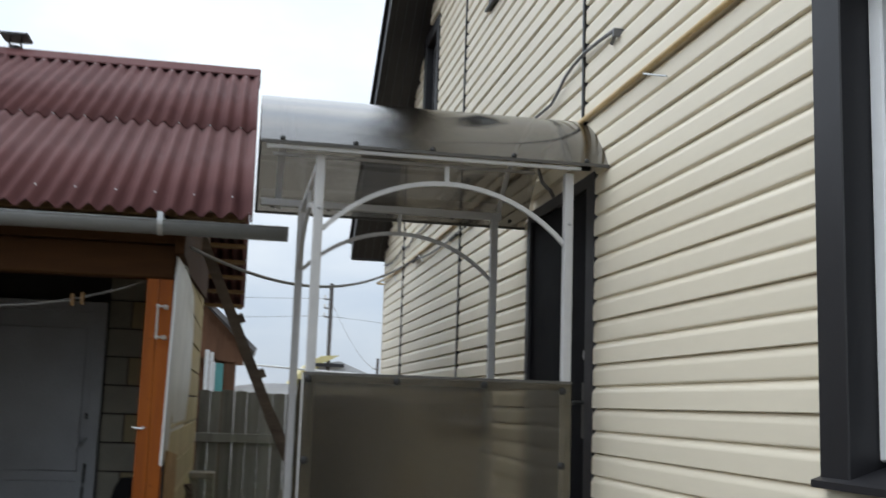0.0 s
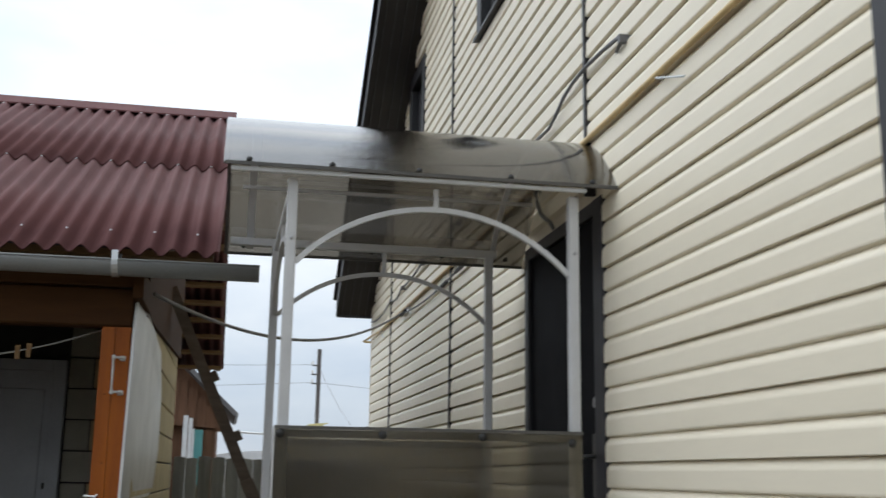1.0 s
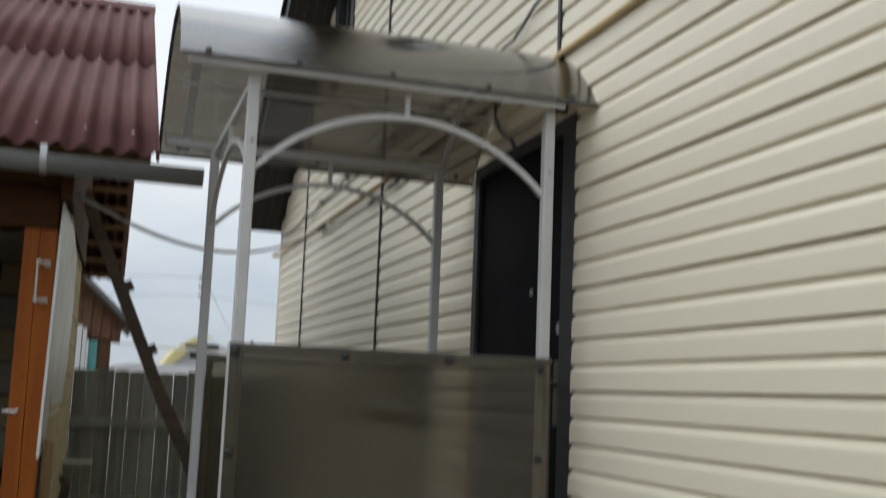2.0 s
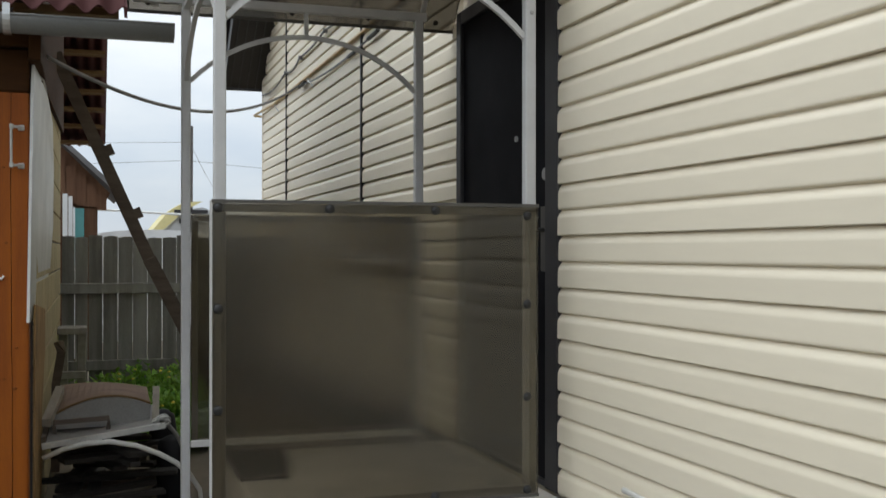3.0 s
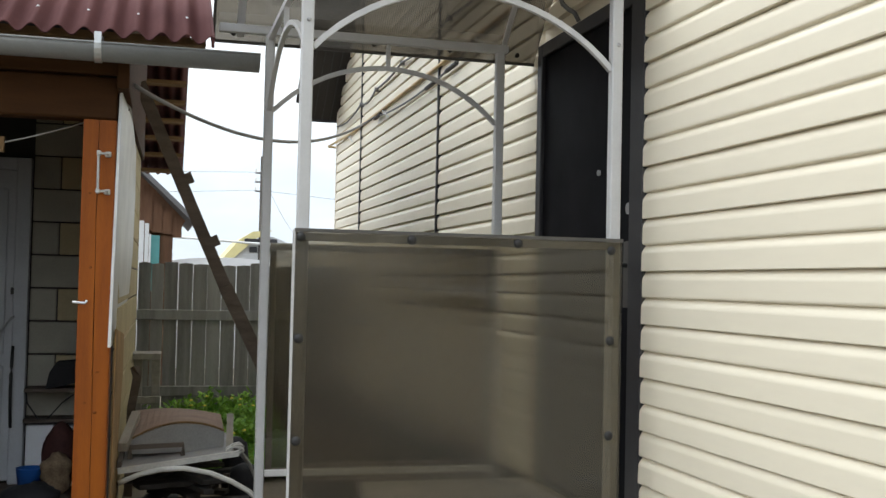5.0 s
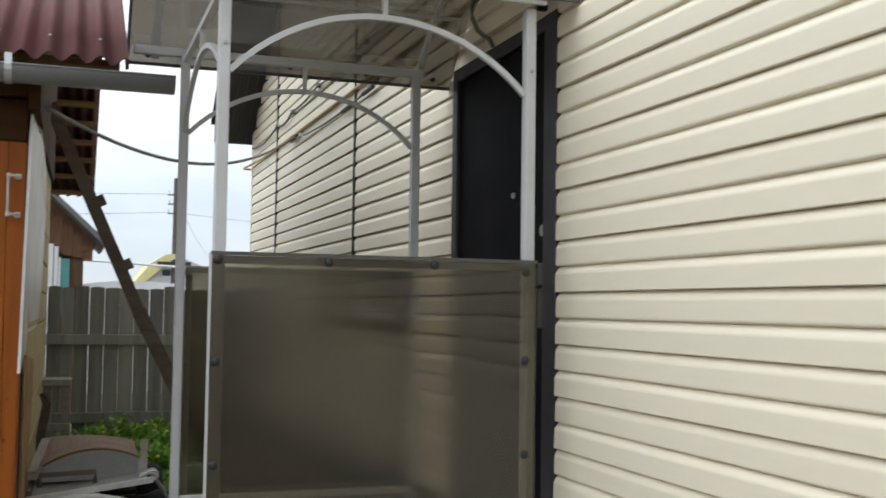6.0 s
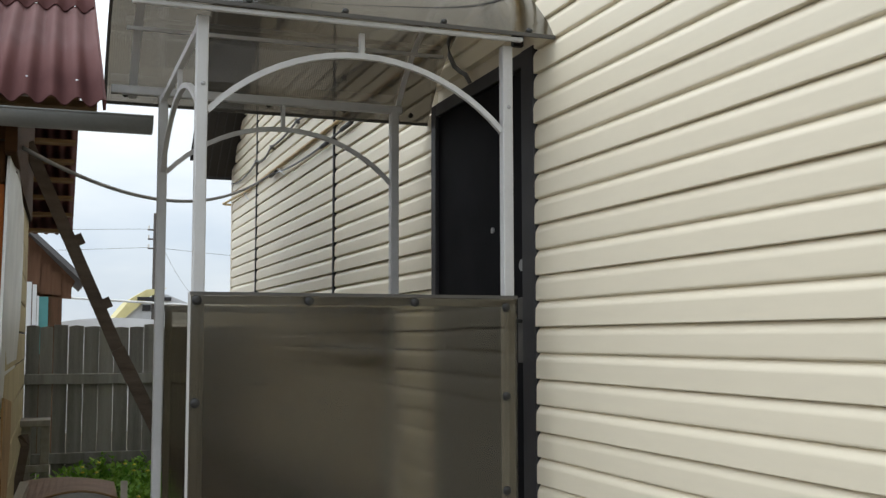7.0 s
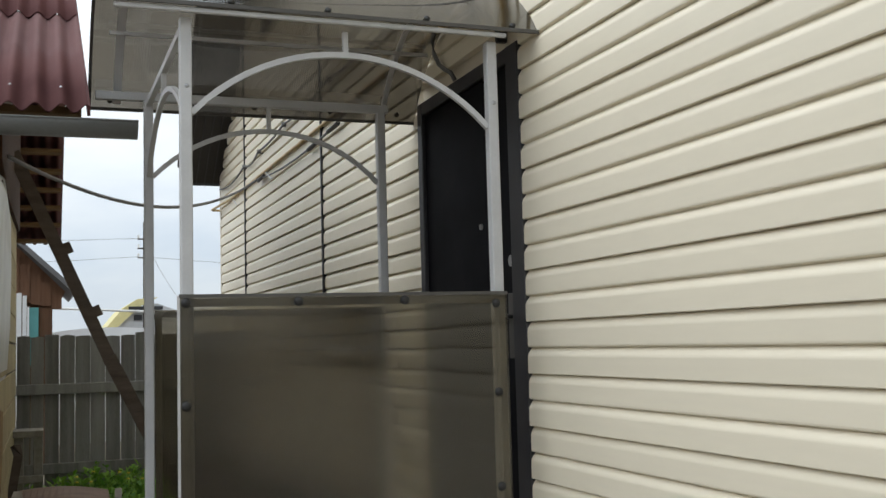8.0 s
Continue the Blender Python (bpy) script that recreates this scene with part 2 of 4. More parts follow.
MORTAR = mat("dark_joint", (0.05, 0.047, 0.043), 0.9, bump=0.4)
SHEET_WHITE = mat("scuffed_white_sheet", (0.72, 0.72, 0.70), 0.4, vary=0.2, scale=3, bump=0.15)
GUTTER = mat("grey_plastic_gutter", (0.235, 0.242, 0.245), 0.4, vary=0.15, scale=4, bump=0.05)
GALV = mat("galvanised_strap", (0.6, 0.62, 0.63), 0.4, 0.7, vary=0.15, bump=0.05)
PALE = mat("dull_pale_plastic", (0.55, 0.54, 0.50), 0.55, vary=0.3, scale=9, bump=0.2)
GREYBOARD = mat("grey_plastic_tray", (0.30, 0.29, 0.275), 0.6, vary=0.25, scale=6, bump=0.3)
RUST_LID = mat("faded_brown_hide", (0.24, 0.155, 0.115), 0.75, vary=0.25, scale=7, bump=0.4)
BLUE = mat("blue_plastic", (0.02, 0.12, 0.42), 0.4)
BLACK = mat("black_fabric", (0.015, 0.015, 0.018), 0.8, bump=0.3)
RUSTY = mat("brown_mottled_cloth", (0.34, 0.25, 0.15), 0.8, scale=16, bump=0.5, second=(0.11, 0.06, 0.035))
MAROON = mat("dark_maroon_cloth", (0.06, 0.018, 0.016), 0.8, scale=12, vary=0.4, bump=0.4)
YELLOW_ROOF = mat("pale_yellow_roof", (0.62, 0.55, 0.27), 0.6, vary=0.1)
FAR_WALL = mat("pale_grey_house_wall", (0.50, 0.51, 0.52), 0.8, vary=0.1)
FAR_ROOF = mat("grey_far_roof", (0.16, 0.16, 0.165), 0.7, vary=0.12)
TEAL = mat("teal_paint", (0.12, 0.36, 0.36), 0.6, vary=0.15)
SHED_WOOD = mat("red_brown_shed_boards", (0.20, 0.10, 0.055), 0.8, scale=3, bump=0.4, stretch=(8, 8, 0.7), second=(0.11, 0.055, 0.03))
POLE = mat("tarred_pole_wood", (0.10, 0.09, 0.085), 0.85, bump=0.3)
LEAF = leaf_mat("garden_leaf", (0.34, 0.56, 0.09), (0.15, 0.33, 0.05))
FLOWER = mat("yellow_flower", (0.75, 0.6, 0.06), 0.6)
GROUND = mat("trodden_earth", (0.18, 0.145, 0.105), 0.95, vary=0.3, scale=1.3, bump=0.8, fine=25, second=(0.11, 0.092, 0.066))


# ---- mesh helpers ----
def part(name, bm, material, parent=None, label="", smooth=False):
    me = bpy.data.meshes.new(name)
    bmesh.ops.recalc_face_normals(bm, faces=bm.faces[:])
    bm.to_mesh(me)
    bm.free()
    me.materials.append(material)
    if smooth:
        for p in me.polygons:
            p.use_smooth = True
    ob = new(name, me)
    if parent is not None:
        ob.parent = parent
    if label:
        ob["label"] = label
    return ob


def thing(name, label, category, at=(0, 0, 0), group="", kind=""):
    ob = new(name)
    ob.location = at
    ob.empty_display_size = 0.1
    return tagged(ob, label, category, group, kind)


def box(bm, x0, y0, z0, x1, y1, z1, bevel=0.0):
    r = bmesh.ops.create_cube(bm, size=1.0)
    vs = r["verts"]
    for v in vs:
        v.co = Vector(((x0 + x1) / 2 + v.co.x * (x1 - x0), (y0 + y1) / 2 + v.co.y * (y1 - y0), (z0 + z1) / 2 + v.co.z * (z1 - z0)))
    if bevel:
        es = list({e for v in vs for e in v.link_edges})
        bmesh.ops.bevel(bm, geom=es, offset=bevel, segments=1, affect="EDGES")
    return bm


def boxes(*dims, bevel=0.0):
    bm = bmesh.new()
    for d in dims:
        box(bm, *d, bevel=bevel)
    return bm


def sweep(points, w, h=None, n=4, up=(0, 0, 1), bm=None):
    """A bar of section w x h (n = 4) or a round tube of diameter w along points."""
    bm = bm or bmesh.new()
    h = h or w
    pts = [Vector(p) for p in points]
    rings = []
    for i, p in enumerate(pts):
        d = (pts[min(i + 1, len(pts) - 1)] - pts[max(i - 1, 0)]).normalized()
        u = Vector(up)
        if abs(d.dot(u)) > 0.98:
            u = Vector((0, 1, 0))
        s = d.cross(u).normalized()
        u = s.cross(d).normalized()
        if n == 4:
            offs = [(-w / 2, -h / 2), (w / 2, -h / 2), (w / 2, h / 2), (-w / 2, h / 2)]
        else:
            offs = [(w / 2 * math.cos(2 * math.pi * k / n), h / 2 * math.sin(2 * math.pi * k / n)) for k in range(n)]
        rings.append([bm.verts.new(p + s * a + u * b) for a, b in offs])
    for a, b in zip(rings, rings[1:]):
        for k in range(n):
            bm.faces.new((a[k], a[(k + 1) % n], b[(k + 1) % n], b[k]))
    bm.faces.new(rings[0][::-1])
    bm.faces.new(rings[-1])
    return bm


def prism(poly, axis, a, b, bm=None):
    """A polygon in the plane across axis, drawn out from a to b. Polygon order: (y, z), (x, z) or (x, y)."""
    bm = bm or bmesh.new()

    def place(p, q):
        return {"x": (q, p[0], p[1]), "y": (p[0], q, p[1]), "z": (p[0], p[1], q)}[axis]
    lo = [bm.verts.new(place(p, a)) for p in poly]
    hi = [bm.verts.new(place(p, b)) for p in poly]
    bm.faces.new(lo[::-1])
    bm.faces.new(hi)
    for k in range(len(poly)):
        j = (k + 1) % len(poly)
        bm.faces.new((lo[k], lo[j], hi[j], hi[k]))
    return bm


def disc(bm, c, r, depth, axis, n=14):
    c, d = Vector(c), Vector(axis).normalized()
    return sweep([c, c + d * depth], 2 * r, n=n, bm=bm)


def dome(bm, c, r, axis, n=10):
    c, d = Vector(c), Vector(axis).normalized()
    q = d.to_track_quat("Z", "Y")
    rings = []
    for a in (0, 35, 65):
        rr, hh = r * math.cos(radians(a)), r * 0.7 * math.sin(radians(a))
        rings.append([bm.verts.new(c + q @ Vector((rr * math.cos(2 * math.pi * k / n), rr * math.sin(2 * math.pi * k / n), hh))) for k in range(n)])
    for a, b in zip(rings, rings[1:]):
        for k in range(n):
            bm.faces.new((a[k], a[(k + 1) % n], b[(k + 1) % n], b[k]))
    bm.faces.new(rings[-1])
    bm.faces.new(rings[0][::-1])
    return bm


# ---- ground ----
bm = bmesh.new()
N = 40
grid = [[None] * (N + 1) for _ in range(N + 1)]
for i in range(N + 1):
    for j in range(N + 1):
        u, v = i / N * 2 - 1, j / N * 2 - 1
        x, y = 1500 * u * abs(u) ** 3 - 1, 1500 * v * abs(v) ** 3
        grid[i][j] = bm.verts.new((x, y, 0.03 * noise.noise(Vector((x, y, 0)) * 0.9)))
for i in range(N):
    for j in range(N):
        bm.faces.new((grid[i][j], grid[i + 1][j], grid[i + 1][j + 1], grid[i][j + 1]))
tagged(part("ground", bm, GROUND, smooth=True), "trodden dark earth yard between the buildings", "ground", kind="structure")

# ---- the house: gable wall on the plane x = 0 ----
Y_NEAR, Y_FAR, EAVE, RIDGE_Y, SLOPE = -6.9, 7.88, 3.20, 0.50, 0.74
RIDGE_Z = EAVE + (Y_FAR - RIDGE_Y) * SLOPE


def gable(y):
    return RIDGE_Z - abs(y - RIDGE_Y) * SLOPE


DOOR = (0.115, 1.362, 0.385, 2.56)
WIN_1 = (-3.50, -1.918, 1.228, 2.80)
WIN_2 = (1.40, 2.54, 4.28, 5.65)
WIN_3 = (4.62, 5.40, 4.05, 5.03)
OPENINGS = (DOOR, WIN_1, WIN_2, WIN_3)

bm = bmesh.new()
cuts = sorted({Y_NEAR, RIDGE_Y, Y_FAR, *[o[0] for o in OPENINGS], *[o[1] for o in OPENINGS]})
for a, b in zip(cuts, cuts[1:]):
    low = 0.0
    for o in sorted((o for o in OPENINGS if o[0] <= a and o[1] >= b), key=lambda o: o[2]):
        if o[2] > low:
            prism([(a, low), (b, low), (b, o[2]), (a, o[2])], "x", 0.02, 0.32, bm)
        low = o[3]
    prism([(a, low), (b, low), (b, gable(b)), (a, gable(a))], "x", 0.02, 0.32, bm)
wall_west = tagged(part("wall_west", bm, VINYL_TRIM), "gable wall of the house clad in cream vinyl siding", "wall", kind="structure")
tagged(part("wall_north", boxes((0.32, Y_FAR - 0.3, 0, 9, Y_FAR, EAVE)), VINYL_TRIM), "plain cream end wall of the house", "wall", kind="structure")
tagged(part("wall_south", boxes((0.32, Y_NEAR, 0, 9, Y_NEAR + 0.3, EAVE)), VINYL_TRIM), "plain cream end wall of the house", "wall", kind="structure")
bm = bmesh.new()
prism([(Y_NEAR, 0), (Y_FAR, 0), (Y_FAR, EAVE), (RIDGE_Y, RIDGE_Z), (Y_NEAR, EAVE)], "x", 9, 9.3, bm)
tagged(part("wall_east", bm, VINYL_TRIM), "plain cream gable wall at the back", "wall", kind="structure")
tagged(part("floor_house", boxes((0.33, Y_NEAR + 0.3, 0.3, 9, Y_FAR - 0.3, 0.385)), INSIDE), "dim floor inside the house", "floor", kind="structure")
tagged(part("ceiling_house", boxes((0.33, Y_NEAR + 0.3, 3.0, 9, Y_FAR - 0.3, 3.1)), INSIDE), "dim ceiling inside the house", "ceiling", kind="structure")
tagged(part("plinth", boxes((0.0, Y_NEAR, 0, 0.018, 0.0, 0.386), (0.0, 1.5, 0, 0.018, Y_FAR, 0.386)), PLINTH),
       "grey rendered plinth under the siding", "plinth", kind="structure")

# roof with dark rake overhang
OVER, END = 0.40, 0.08
house_roof = thing("house_roof", "dark brown pitched roof with boxed overhang", "roof", kind="structure")
for sgn, yw in ((1, Y_FAR), (-1, Y_NEAR)):
    ye = yw + sgn * END
    ze = RIDGE_Z - abs(ye - RIDGE_Y) * SLOPE
    part("soffit", prism([(RIDGE_Y, RIDGE_Z), (ye, ze), (ye, ze + 0.02), (RIDGE_Y, RIDGE_Z + 0.02)], "x", -OVER, 9.5), SOFFIT, house_roof)
    for x in (-0.36, -0.27, -0.18, -0.09):
        part("soffit_rib", prism([(RIDGE_Y, RIDGE_Z - 0.008), (ye, ze - 0.008), (ye, ze), (RIDGE_Y, RIDGE_Z)], "x", x, x + 0.012), DOOR_TRIM, house_roof)
    part("fascia", prism([(RIDGE_Y, RIDGE_Z - 0.03), (ye, ze - 0.03), (ye, ze + 0.19), (RIDGE_Y, RIDGE_Z + 0.19)], "x", -OVER - 0.025, -OVER), DARK_METAL, house_roof)
    part("roof_sheet", prism([(RIDGE_Y, RIDGE_Z + 0.19), (ye + sgn * 0.04, ze + 0.17), (ye + sgn * 0.04, ze + 0.21), (RIDGE_Y, RIDGE_Z + 0.24)], "x", -OVER - 0.06, 9.55), DARK_METAL, house_roof)
    part("eave_board", boxes((-OVER, min(ye, ye + sgn * 0.02), ze - 0.03, 9.5, max(ye, ye + sgn * 0.02), ze + 0.17)), DARK_METAL, house_roof)

# H-profiles, corner and opening trims
SEAMS = (-2.73, 0.302, 3.37, 6.36)
part("corner_trim", boxes((-0.022, Y_FAR - 0.045, 0.45, 0.02, Y_FAR + 0.02, EAVE + 0.02), bevel=0.003), VINYL_TRIM, wall_west)
# joint profiles coloured dark for the shadow lines along the cream siding
for s in SEAMS:
    lo = 2.60 if s == SEAMS[1] else (2.83 if s == SEAMS[0] else 0.45)
    part("joint_shade_strip", boxes((-0.028, s - 0.013, lo, 0.019, s + 0.013, gable(s) - 0.02), bevel=0.002), DARK_METAL, wall_west)

# ---- entrance door ----
door_1 = thing("door_1", "closed black steel entrance door with dark grey casing", "door", (0.1, 0.8, 0.385), kind="structure")


def dpart(name, bm, m, label="", parent=None, smooth=False):
    ob = part(name, bm, m, parent or door_1, label, smooth)
    ob.matrix_parent_inverse = Matrix.Translation((-0.1, -0.8, -0.385)) if parent is None else Matrix.Identity(4)
    return ob


dpart("casing", boxes((-0.022, 0.115, 0.385, 0.10, 0.235, 2.56), (-0.018, 1.300, 0.385, 0.10, 1.362, 2.56), (-0.018, 0.235, 2.495, 0.10, 1.300, 2.56), bevel=0.004), DOOR_TRIM, "dark grey metal casing")
leaf = dpart("leaf", boxes((0.0, 0.238, 0.41, 0.06, 1.297, 2.492), bevel=0.004), DOOR_BLACK)
dpart("threshold", boxes((-0.01, 0.238, 0.386, 0.12, 1.297, 0.408)), DOOR_TRIM)
dpart("lock_plate", boxes((-0.008, 0.25, 1.268, 0.002, 0.312, 1.537), bevel=0.003), STEEL_DARK, "dull grey steel lock plate", leaf)
bm = bmesh.new()
sweep([(0.0, 0.275, 1.44), (-0.04, 0.275, 1.44), (-0.045, 0.285, 1.44), (-0.045, 0.385, 1.435)], 0.018, n=8, bm=bm)
dpart("door_handle", bm, RUBBER, "black lever handle", leaf, True)
bm = bmesh.new()
disc(bm, (0.001, 0.262, 1.67), 0.024, -0.014, (1, 0, 0))
dpart("upper_lock", bm, CHROME, "round steel cylinder rose", leaf)
bm = bmesh.new()
disc(bm, (0.001, 0.585, 1.845), 0.013, -0.01, (1, 0, 0))
dpart("peephole", bm, CHROME, "small chrome peephole", leaf)


# ---- windows ----
def window(name, o, label, mullions=1, deep=0.1, frame_mat=PVC, frame_label="white plastic frame"):
    y0, y1, z0, z1 = o
    w = thing(name, label, "window", (0.1, (y0 + y1) / 2, z0), kind="structure")
    inv = Matrix.Translation((-0.1, -(y0 + y1) / 2, -z0))

    def wp(nm, bm, m, lb=""):
        ob = part(nm, bm, m, w, lb)
        ob.matrix_parent_inverse = inv
        return ob
    c = 0.15 if deep > 0.1 else 0.12
    wp("casing", boxes((-0.03, y0, z0, deep, y0 + c, z1), (-0.03, y1 - c, z0, deep, y1, z1), (-0.03, y0 + c, z1 - c, deep, y1 - c, z1), bevel=0.004), DARK_METAL, "dark brown metal casing")
    wp("window_sill", prism([(-0.055, z0 - 0.02), (0.12, z0 + 0.01), (0.12, z0 + 0.06), (-0.055, z0 + 0.0)], "y", y0 - 0.005, y1 + 0.005), DARK_METAL)
    a0, a1, b0, b1, f = y0 + c, y1 - c, z0 + 0.06, z1 - c, 0.065
    x0, x1 = deep - 0.06, deep + 0.01
    wp("window_frame", boxes((x0, a0, b0, x1, a0 + f, b1), (x0, a1 - f, b0, x1, a1, b1), (x0, a0 + f, b0, x1, a1 - f, b0 + f), (x0, a0 + f, b1 - f, x1, a1 - f, b1), bevel=0.006), frame_mat, frame_label)
    step = (a1 - a0 - 2 * f) / mullions
    for k in range(mullions):
        p0, p1 = a0 + f + k * step, a0 + f + (k + 1) * step
        if k:
            wp("mullion", boxes((x0, p0 - 0.03, b0 + f, x1, p0 + 0.03, b1 - f), bevel=0.006), PVC)
        g = wp("pane", boxes((x0 + 0.03, p0 - 0.002, b0 + f - 0.002, x0 + 0.036, p1 + 0.002, b1 - f + 0.002)), GLASS)
        g.visible_shadow = False
    return w


window("window_1", WIN_1, "white plastic window in a deep dark brown casing", 2, 0.12)
window("window_2", WIN_2, "upper window with dark brown casing", 1, 0.1, DARK_METAL, "dark brown frame")
window("window_3", WIN_3, "upper window with dark brown casing under the rake", 1, 0.1, DARK_METAL, "dark brown frame")

# ---- gas pipe, conduits on the wall ----
gas_pipe = thing("gas_pipe", "thin yellow gas pipe fixed along the siding", "pipe", (-0.06, 0, 2.8))
gi = Matrix.Translation((0.06, 0, -2.8))


def gpart(name, bm, m, label="", smooth=True):
    ob = part(name, bm, m, gas_pipe, label, smooth)
    ob.matrix_parent_inverse = gi


gpart("pipe", sweep([(-0.035, Y_NEAR, 2.862), (-0.035, -1.2, 2.852), (-0.035, 0.4, 2.848), (-0.035, 4.0, 2.845), (-0.04, 7.0, 2.843), (-0.09, 7.80, 2.842), (-0.10, 7.93, 2.842), (-0.08, 7.98, 2.842), (-0.02, 8.0, 2.842), (0.5, 8.0, 2.842)], 0.025, n=10), GAS)
for y, z in ((-0.585, 2.85), (-3.2, 2.857), (2.4, 2.846), (5.2, 2.844), (6.9, 2.843)):
    gpart("pipe_bracket", sweep([(0.01, y, z - 0.02), (-0.045, y, z - 0.02), (-0.052, y - 0.02, z - 0.028), (-0.052, y - 0.27, z - 0.115)], 0.009, n=6), GALV, "thin metal bracket", False)
gpart("branch", sweep([(-0.045, 1.0, 2.84), (-0.055, 1.005, 2.80), (-0.055, 0.99, 2.735), (-0.052, 0.93, 2.665), (-0.048, 0.86, 2.622), (-0.045, 0.80, 2.595), (-0.03, 0.785, 2.555)], 0.022, n=8), CABLE)


def catenary(a, b, sag, n=24):
    a, b = Vector(a), Vector(b)
    return [a.lerp(b, k / n) - Vector((0, 0, sag * 4 * (k / n) * (1 - k / n))) for k in range(n + 1)]


upper_cable = thing("wall_cable", "dark grey cable looped along the siding", "cable", (-0.03, 0, 3.2))
ui = Matrix.Translation((0.03, 0, -3.2))
path = [(-0.03, -0.14, 3.115), (-0.035, -0.22, 3.14), (-0.04, -0.18, 3.16), (-0.04, 0.0, 3.178), (-0.04, 0.23, 3.192), (-0.04, 0.42, 3.186), (-0.04, 0.57, 3.164), (-0.04, 0.70, 3.115),
        (-0.04, 0.82, 3.085), (-0.04, 1.0, 3.09), (-0.04, 1.18, 3.097)]
path += catenary((-0.04, 1.3, 3.10), (-0.04, 3.0, 3.10), 0.03, 8) + catenary((-0.04, 3.1, 3.10), (-0.04, 4.45, 3.095), 0.03, 8)
path += catenary((-0.04, 4.55, 3.095), (-0.04, 5.5, 3.065), 0.02, 6) + catenary((-0.04, 5.6, 3.06), (-0.04, 6.25, 3.05), 0.045, 6) + catenary((-0.04, 6.35, 3.045), (-0.04, 7.75, 3.04), 0.05, 6)
part("strand", sweep(path, 0.018, n=8), CABLE, upper_cable, smooth=True).matrix_parent_inverse = ui
for y, z in ((-0.22, 3.14), (1.24, 3.098), (3.05, 3.10), (4.5, 3.095), (5.55, 3.063), (6.3, 3.048)):
    part("clip", boxes((-0.052, y - 0.012, z - 0.018, 0.0, y + 0.012, z + 0.018)), CABLE, upper_cable).matrix_parent_inverse = ui

link_cable = thing("slack_cable", "pale grey corrugated conduit slung between the buildings", "cable", (-1.98, 1.6, 2.3))
li = Matrix.Translation((1.98, -1.6, -2.3))
part("conduit", sweep(catenary((-1.98, 1.6, 2.27), (-0.05, 5.55, 2.815), 0.245, 30), 0.022, n=8), CABLE_PALE, link_cable, smooth=True).matrix_parent_inverse = li
part("wall_run", sweep(catenary((-0.045, 5.55, 2.815), (-0.045, 2.55, 2.79), 0.06, 20), 0.015, n=8), CABLE, link_cable, "thin dark cable run along the siding", True).matrix_parent_inverse = li
for y, z in ((5.42, 2.803), (3.52, 2.742), (2.95, 2.762)):
    part("clamp", sweep([(-0.045, y - 0.13, z + 0.004), (-0.045, y - 0.03, z), (-0.045, y + 0.13, z - 0.002)], 0.030, n=8), RUBBER, link_cable, "black tension clamp").matrix_parent_inverse = li

# ---- porch slab ----
tagged(part("porch_slab", boxes((-1.19, -0.30, 0, -0.03, 1.42, 0.385), bevel=0.012), CONCRETE), "pale concrete slab under the porch", "slab", kind="structure")
tagged(part("porch_step", boxes((-1.60, -0.30, 0, -1.195, 0.27, 0.383), bevel=0.012), CONCRETE), "pale concrete block beside the porch slab", "step", kind="structure")

# black sheet added on the slab to stand for a dark notch
tagged(part("notch_patch", prism([(-1.188, 0.74), (-0.985, 0.74), (-0.925, 1.08), (-0.885, 1.34), (-0.90, 1.41), (-1.188, 1.41)], "z", 0.3855, 0.398), BLACK), "flat black patch standing in for a dark notch at the porch slab", "mat")

# ---- porch: steel frame, bronze sheets ----
porch = thing("entrance_porch", "grey steel porch frame with bronze polycarbonate panels and arched roof", "porch", (-0.75, 0.65, 0.385))
pi_ = Matrix.Translation((0.75, -0.65, -0.385))


def pp(name, bm, m, label="", smooth=False, parent=None):
    ob = part(name, bm, m, parent or porch, label, smooth)
    if parent is None:
        ob.matrix_parent_inverse = pi_
    return ob


XL, XR, YF, YR, TOP = -1.354, -0.182, 0.02, 1.33, 2.50
XLR, XRR = -1.363, -0.229
for x, y, lo in ((XL, YF, 0.386), (XR, YF, 0.386), (XLR, YR, 0.0), (XRR, YR, 0.386)):
    post = pp("post", boxes((x - 0.021, y - 0.021, lo, x + 0.021, y + 0.021, TOP + 0.01), bevel=0.004), STEEL)
    if y == YF:
        bm = bmesh.new()
        dome(bm, (x + 0.003, y - 0.0205, 2.265), 0.009, (0, -1, 0), 8)
        pp("screw", bm, CHROME, "", True, post)
pp("cross_beam", boxes((-1.60, YR - 0.02, 2.502, -0.19, YR + 0.018, 2.542), bevel=0.003), STEEL)
pp("cross_beam", boxes((-1.60, -0.066, 2.511, -0.145, -0.046, 2.528), bevel=0.003), STEEL)
pp("side_beam", sweep([(XL, YF + 0.021, TOP - 0.01), (XLR, YR - 0.021, TOP - 0.01)], 0.024, 0.028), STEEL)


def arc(a, b, rise, n=20):
    a, b = Vector(a), Vector(b)
    half = (b - a).length / 2
    r = (half * half + rise * rise) / (2 * rise)
    ang = math.asin(min(1, half / r))
    mid, d = (a + b) / 2, (b - a).normalized()
    return [mid + d * (r * math.sin(q)) + Vector((0, 0, r * math.cos(q) - r + rise)) for q in [ang * (2 * k / n - 1) for k in range(n + 1)]]


